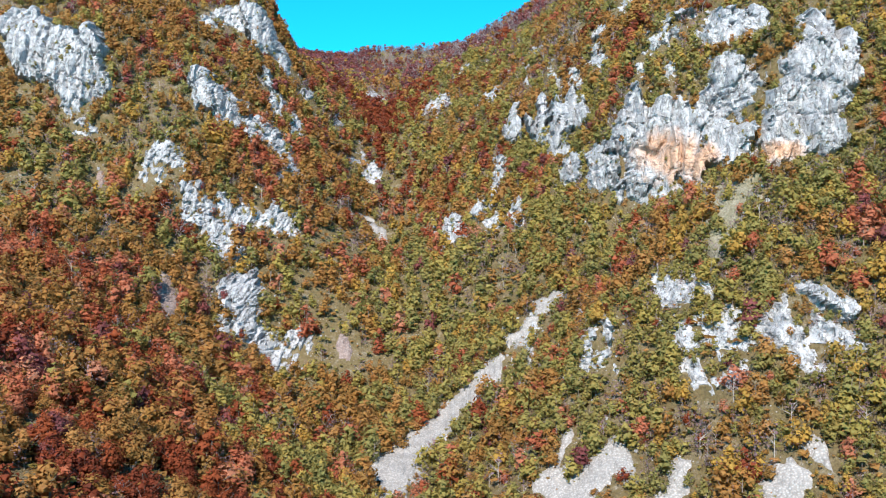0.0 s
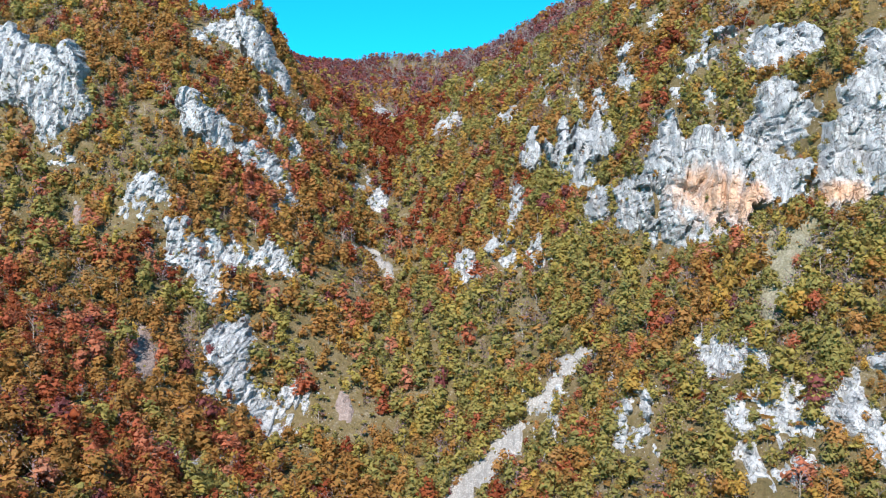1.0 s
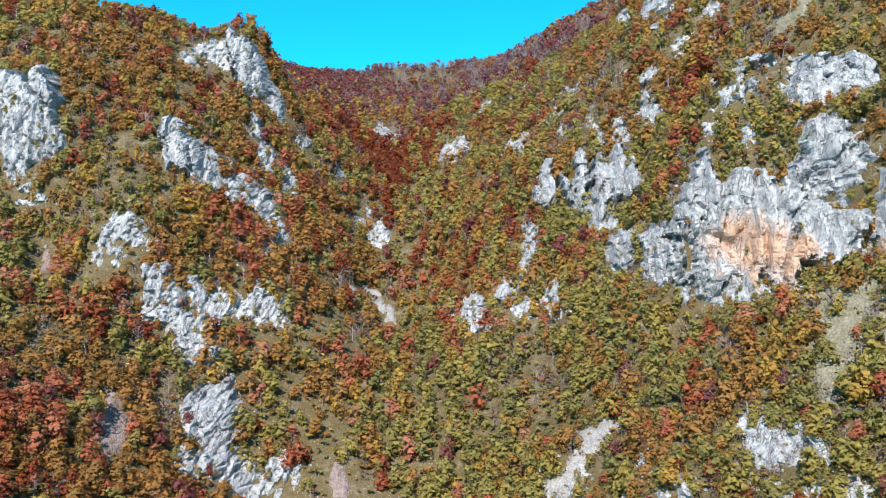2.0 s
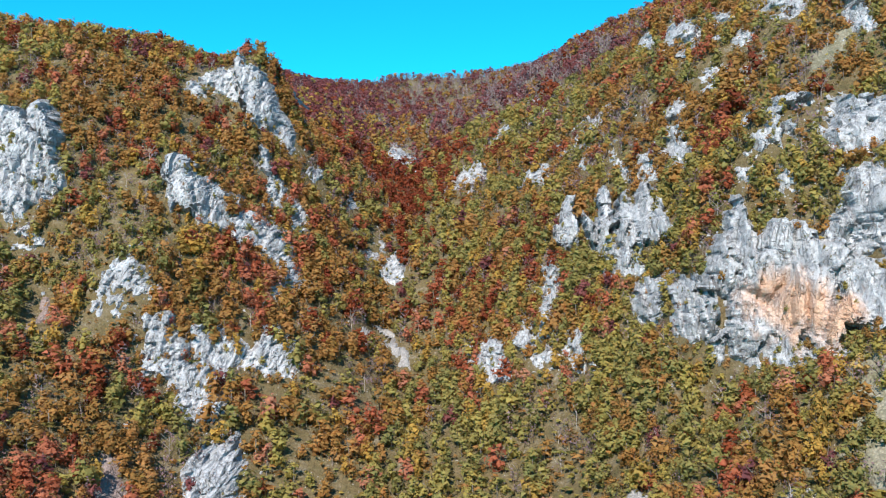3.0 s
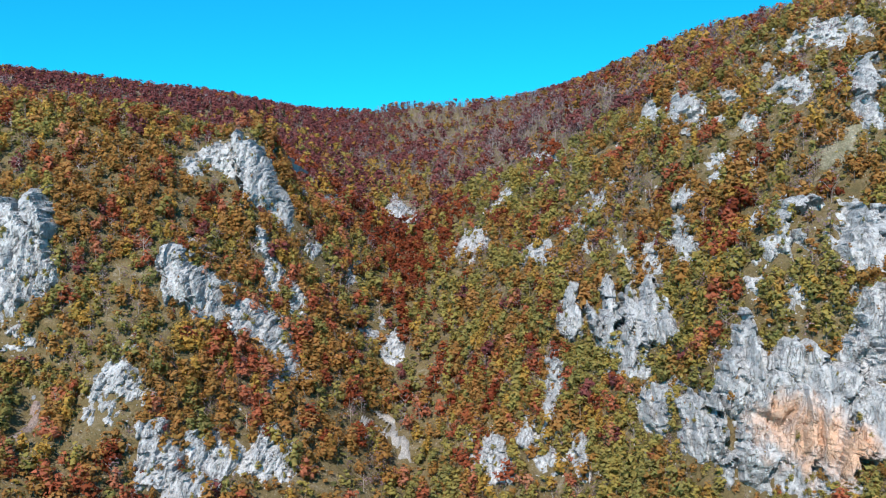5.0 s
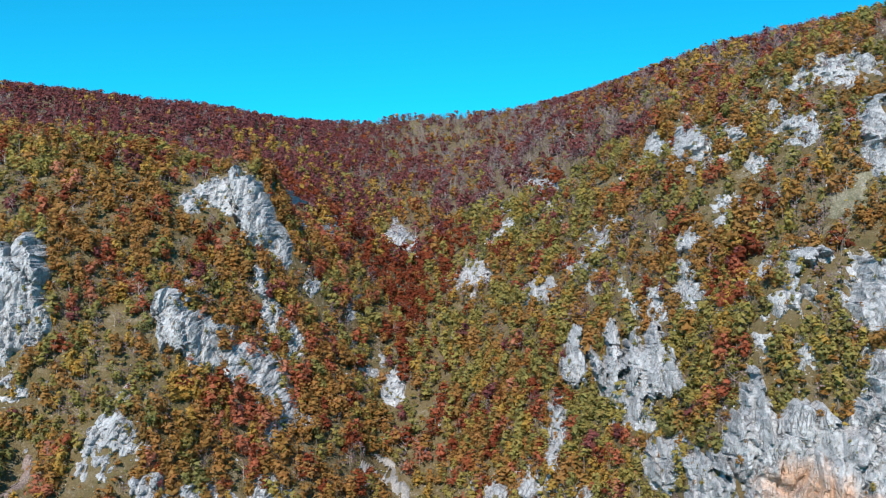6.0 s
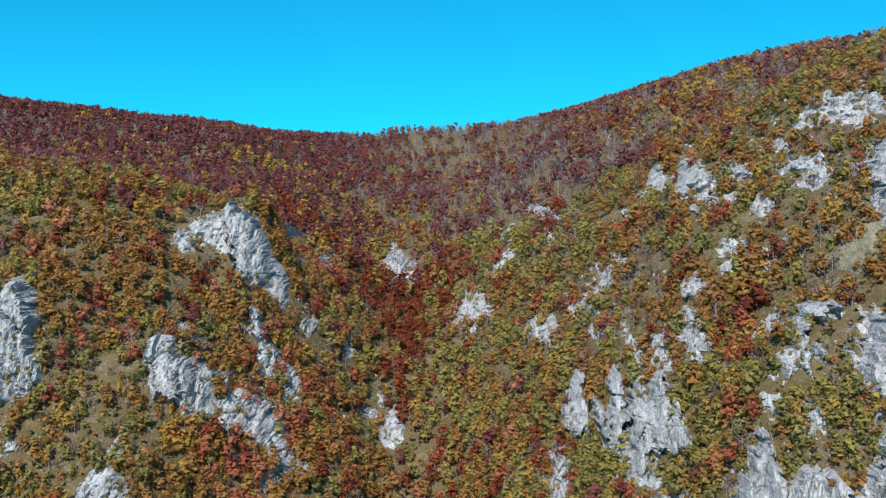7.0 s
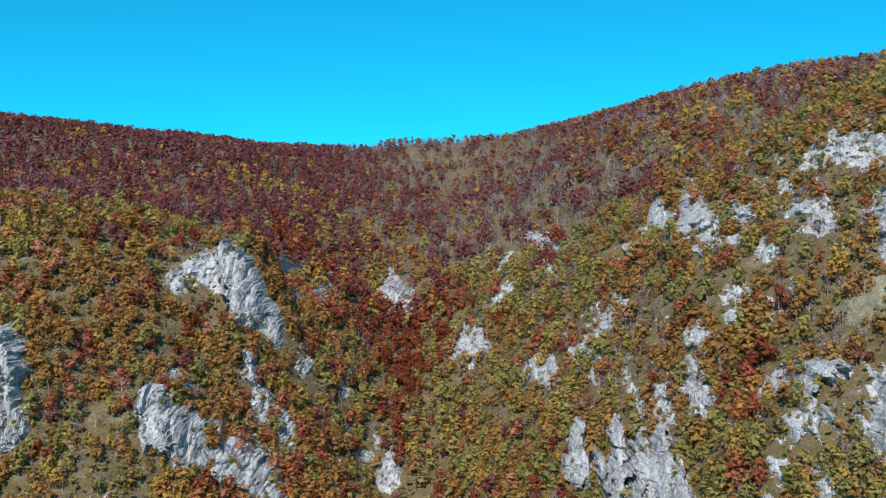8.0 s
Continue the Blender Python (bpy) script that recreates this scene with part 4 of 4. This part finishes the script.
LOOK = {
    "oak": ("oak_scrub", "olive green to yellow scrub oaks covering the ground", 0.98),
    "hornbeam": ("hornbeam_scrub", "rust brown and orange hornbeam scrub", 0.98),
    "maple": ("maple_scrub", "scarlet and salmon pink small maples among other trees", 1.05),
    "beech": ("beech_wood", "dark maroon, haze-tinted autumn beech trees in dense stands", 0.92),
    "ash": ("ash_scrub", "golden yellow small ash trees among other trees", 0.85),
    "copper": ("copper_beech_wood", "brick red and copper brown young beeches in patches", 0.95),
    "bare": ("leafless_scrub", "grey nearly leafless trees with pale stems and haze-tinted purple twigs", 0.75),
}
rng = np.random.default_rng(5)
NEAR = forest_sites(rng, 96, 425, 2.75, 14, 2.7, 7.4)
FAR = forest_sites(rng, 426, 1075, 4.3, 30, 5.0, 10.0)
STEEP = forest_sites(rng, 120, 420, 1.95, 14, 2.2, 5.4, 1.15)
LOW = forest_sites(rng, 128, 232, 2.6, 6, 1.8, 4.2)
ledge = np.array(LEDGES)
shrub = (ledge[:, 0], ledge[:, 1] + 0.2, ledge[:, 2] - 0.3, 0.5 + 1.7 * rng.random(len(ledge)) ** 1.6, rng.choice([0, 0, 0, 0, 1, 5, 5, 5], len(ledge)))
tops = np.array(TOPS)
brow = (*tops.T, rng.uniform(1.4, 3.6, len(tops)), rng.choice([0, 0, 0, 1, 1, 2, 4, 5], len(tops)))
NEAR = tuple(np.concatenate(a) for a in zip(NEAR, STEEP, LOW, shrub, brow))
single = np.zeros(len(NEAR[0]), bool)
order = np.argsort(NEAR[1] + 0.12 * np.abs(NEAR[0]))
stretch = [i for i in order if 124 < NEAR[1][i] and NEAR[3][i] > 3.4][:296]
single[stretch] = True

rest = tuple(a[~single] for a in NEAR)
lower, upper = (tuple(a[sel] for a in rest) for sel in (rest[1] < 235, rest[1] >= 235))
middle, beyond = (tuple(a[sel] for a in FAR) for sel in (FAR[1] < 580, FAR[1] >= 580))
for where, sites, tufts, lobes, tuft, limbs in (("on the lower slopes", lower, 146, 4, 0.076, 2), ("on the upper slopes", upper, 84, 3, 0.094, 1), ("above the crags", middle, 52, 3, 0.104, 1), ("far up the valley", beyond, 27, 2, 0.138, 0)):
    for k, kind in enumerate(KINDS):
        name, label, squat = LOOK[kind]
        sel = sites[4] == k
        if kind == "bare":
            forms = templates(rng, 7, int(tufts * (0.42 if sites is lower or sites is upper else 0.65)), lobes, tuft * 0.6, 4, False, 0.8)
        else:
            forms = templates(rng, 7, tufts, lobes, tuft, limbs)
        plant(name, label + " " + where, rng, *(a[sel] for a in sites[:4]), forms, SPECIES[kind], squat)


# low undergrowth between the trees
UNDER = tuple(np.concatenate(a) for a in zip(forest_sites(np.random.default_rng(8), 125, 250, 1.6, 8, 0.8, 2.3, room=-1.0), forest_sites(np.random.default_rng(8), 251, 400, 2.2, 8, 0.8, 2.2, room=-1.3)))
thin = np.random.default_rng(9).random(len(UNDER[0])) < 0.95
brown = np.random.default_rng(10).random(len(UNDER[0])) < 0.4
plant("undergrowth", "low rust brown undergrowth between the trees", rng, *(a[thin & brown] for a in UNDER[:4]), templates(rng, 6, 8, 1, 0.25, 0, False), SPECIES["hornbeam"], 1.6)
plant("undergrowth", "low olive green undergrowth between the trees", rng, *(a[thin & ~brown] for a in UNDER[:4]), templates(rng, 6, 8, 1, 0.25, 0, False), SPECIES["oak"], 1.6)


# the trees nearest to the camera's way stand singly
SINGLE_LABEL = {
    "oak": "small scrub oak with olive green autumn leaves", "hornbeam": "small hornbeam with rust brown autumn leaves",
    "maple": "small maple with scarlet autumn leaves", "beech": "small beech with dark maroon autumn leaves",
    "ash": "small ash with golden yellow leaves", "bare": "nearly leafless grey tree with pale thin stems",
    "copper": "small beech with copper red autumn leaves",
}


def single_tree(kind, rng, tone):
    """A tree of its own, 1 m tall: trunk with limbs, and a crown of leaf tufts."""
    tufts = 260 if kind == "bare" else 860
    leaf, leaf_tris, facing = crown_leaves(rng, tufts, 0.95 if kind != "bare" else 0.8, 1.0, 7, 0.047 if kind != "bare" else 0.04, kind != "bare")
    tree = new("tree")
    tagged(tree, SINGLE_LABEL[kind], "tree", group="trees on the near slopes")
    tree.empty_display_size = 0.2
    crown_mesh = raw_mesh("crown", leaf, np.zeros((0, 4), int), SPECIES[kind], True, leaf_tris)
    a = crown_mesh.attributes.new("tone", "FLOAT", "POINT")
    a.data.foreach_set("value", np.full(len(leaf), tone, np.float32))
    face_as(crown_mesh, facing)
    crown = new("crown", crown_mesh)
    co, quads = skeleton_of(rng, 1.0, 1.0, 7)
    trunk = new("trunk", raw_mesh("trunk", co, np.zeros((0, 4), int), BARK, True, quads))
    crown.parent = trunk.parent = tree
    return tree


def spruce(height, seed):
    """A narrow conifer: a straight stem and drooping whorls of dark needles."""
    r = np.random.default_rng(seed)
    n = 700
    t = r.random(n) ** 0.8
    a = r.random(n) * 6.283
    reach = height * 0.3 * (1.02 - t) * (0.35 + 0.65 * r.random(n)) * (0.8 + 0.35 * np.sin(t * 60))
    c = np.stack([np.cos(a) * reach, np.sin(a) * reach, height * (0.08 + 0.9 * t) - 0.35 * reach], 1)
    u = np.stack([np.cos(a), np.sin(a), np.full(n, -0.45)], 1) * height * 0.035
    v = np.stack([-np.sin(a), np.cos(a), np.zeros(n)], 1) * height * 0.022
    tree = new("spruce")
    tree.empty_display_size = 0.2
    me = raw_mesh("crown", np.stack([c - u - v, c - u + v, c + u], 1).reshape(-1, 3), np.zeros((0, 4), int), NEEDLES, True, np.arange(3 * n).reshape(-1, 3))
    crown = new("crown", me)
    co, tris = limb((0, 0, -0.8), (0, 0, height), 0.022 * height, 0.004 * height)
    trunk = new("trunk", raw_mesh("trunk", co, np.zeros((0, 4), int), BARK, True, tris))
    crown.parent = trunk.parent = tree
    return tagged(tree, "narrow dark green spruce standing above the bare ridge woods", "tree", group="spruces along the ridge")


for k, (x, y, h) in enumerate(((123.0, 816.0, 8.5), (119.0, 812.0, 6.0), (-138.0, 684.0, 10.0), (-134.0, 688.0, 11.0), (-128.0, 690.0, 9.0), (-123.0, 696.0, 10.5))):
    made = spruce(h, 60 + k)
    made.location = (x, y, float(land(np.array([x]), np.array([y]))[0]))


trees = {}
for i in stretch:
    kind = KINDS[NEAR[4][i]]
    form = (kind, int(rng.integers(0, 4)))
    h, squat = NEAR[3][i], LOOK[kind][2]
    m = pose(NEAR[0][i], NEAR[1][i], NEAR[2][i], 0, 0, rng.random() * 360)
    if form not in trees:
        trees[form] = single_tree(kind, rng, 0.15 + 0.22 * form[1])
        trees[form].matrix_world = m
        trees[form].scale = (h * squat, h * squat, h)
    else:
        made = copy_thing(trees[form], m)
        made.scale = (h * squat, h * squat, h)
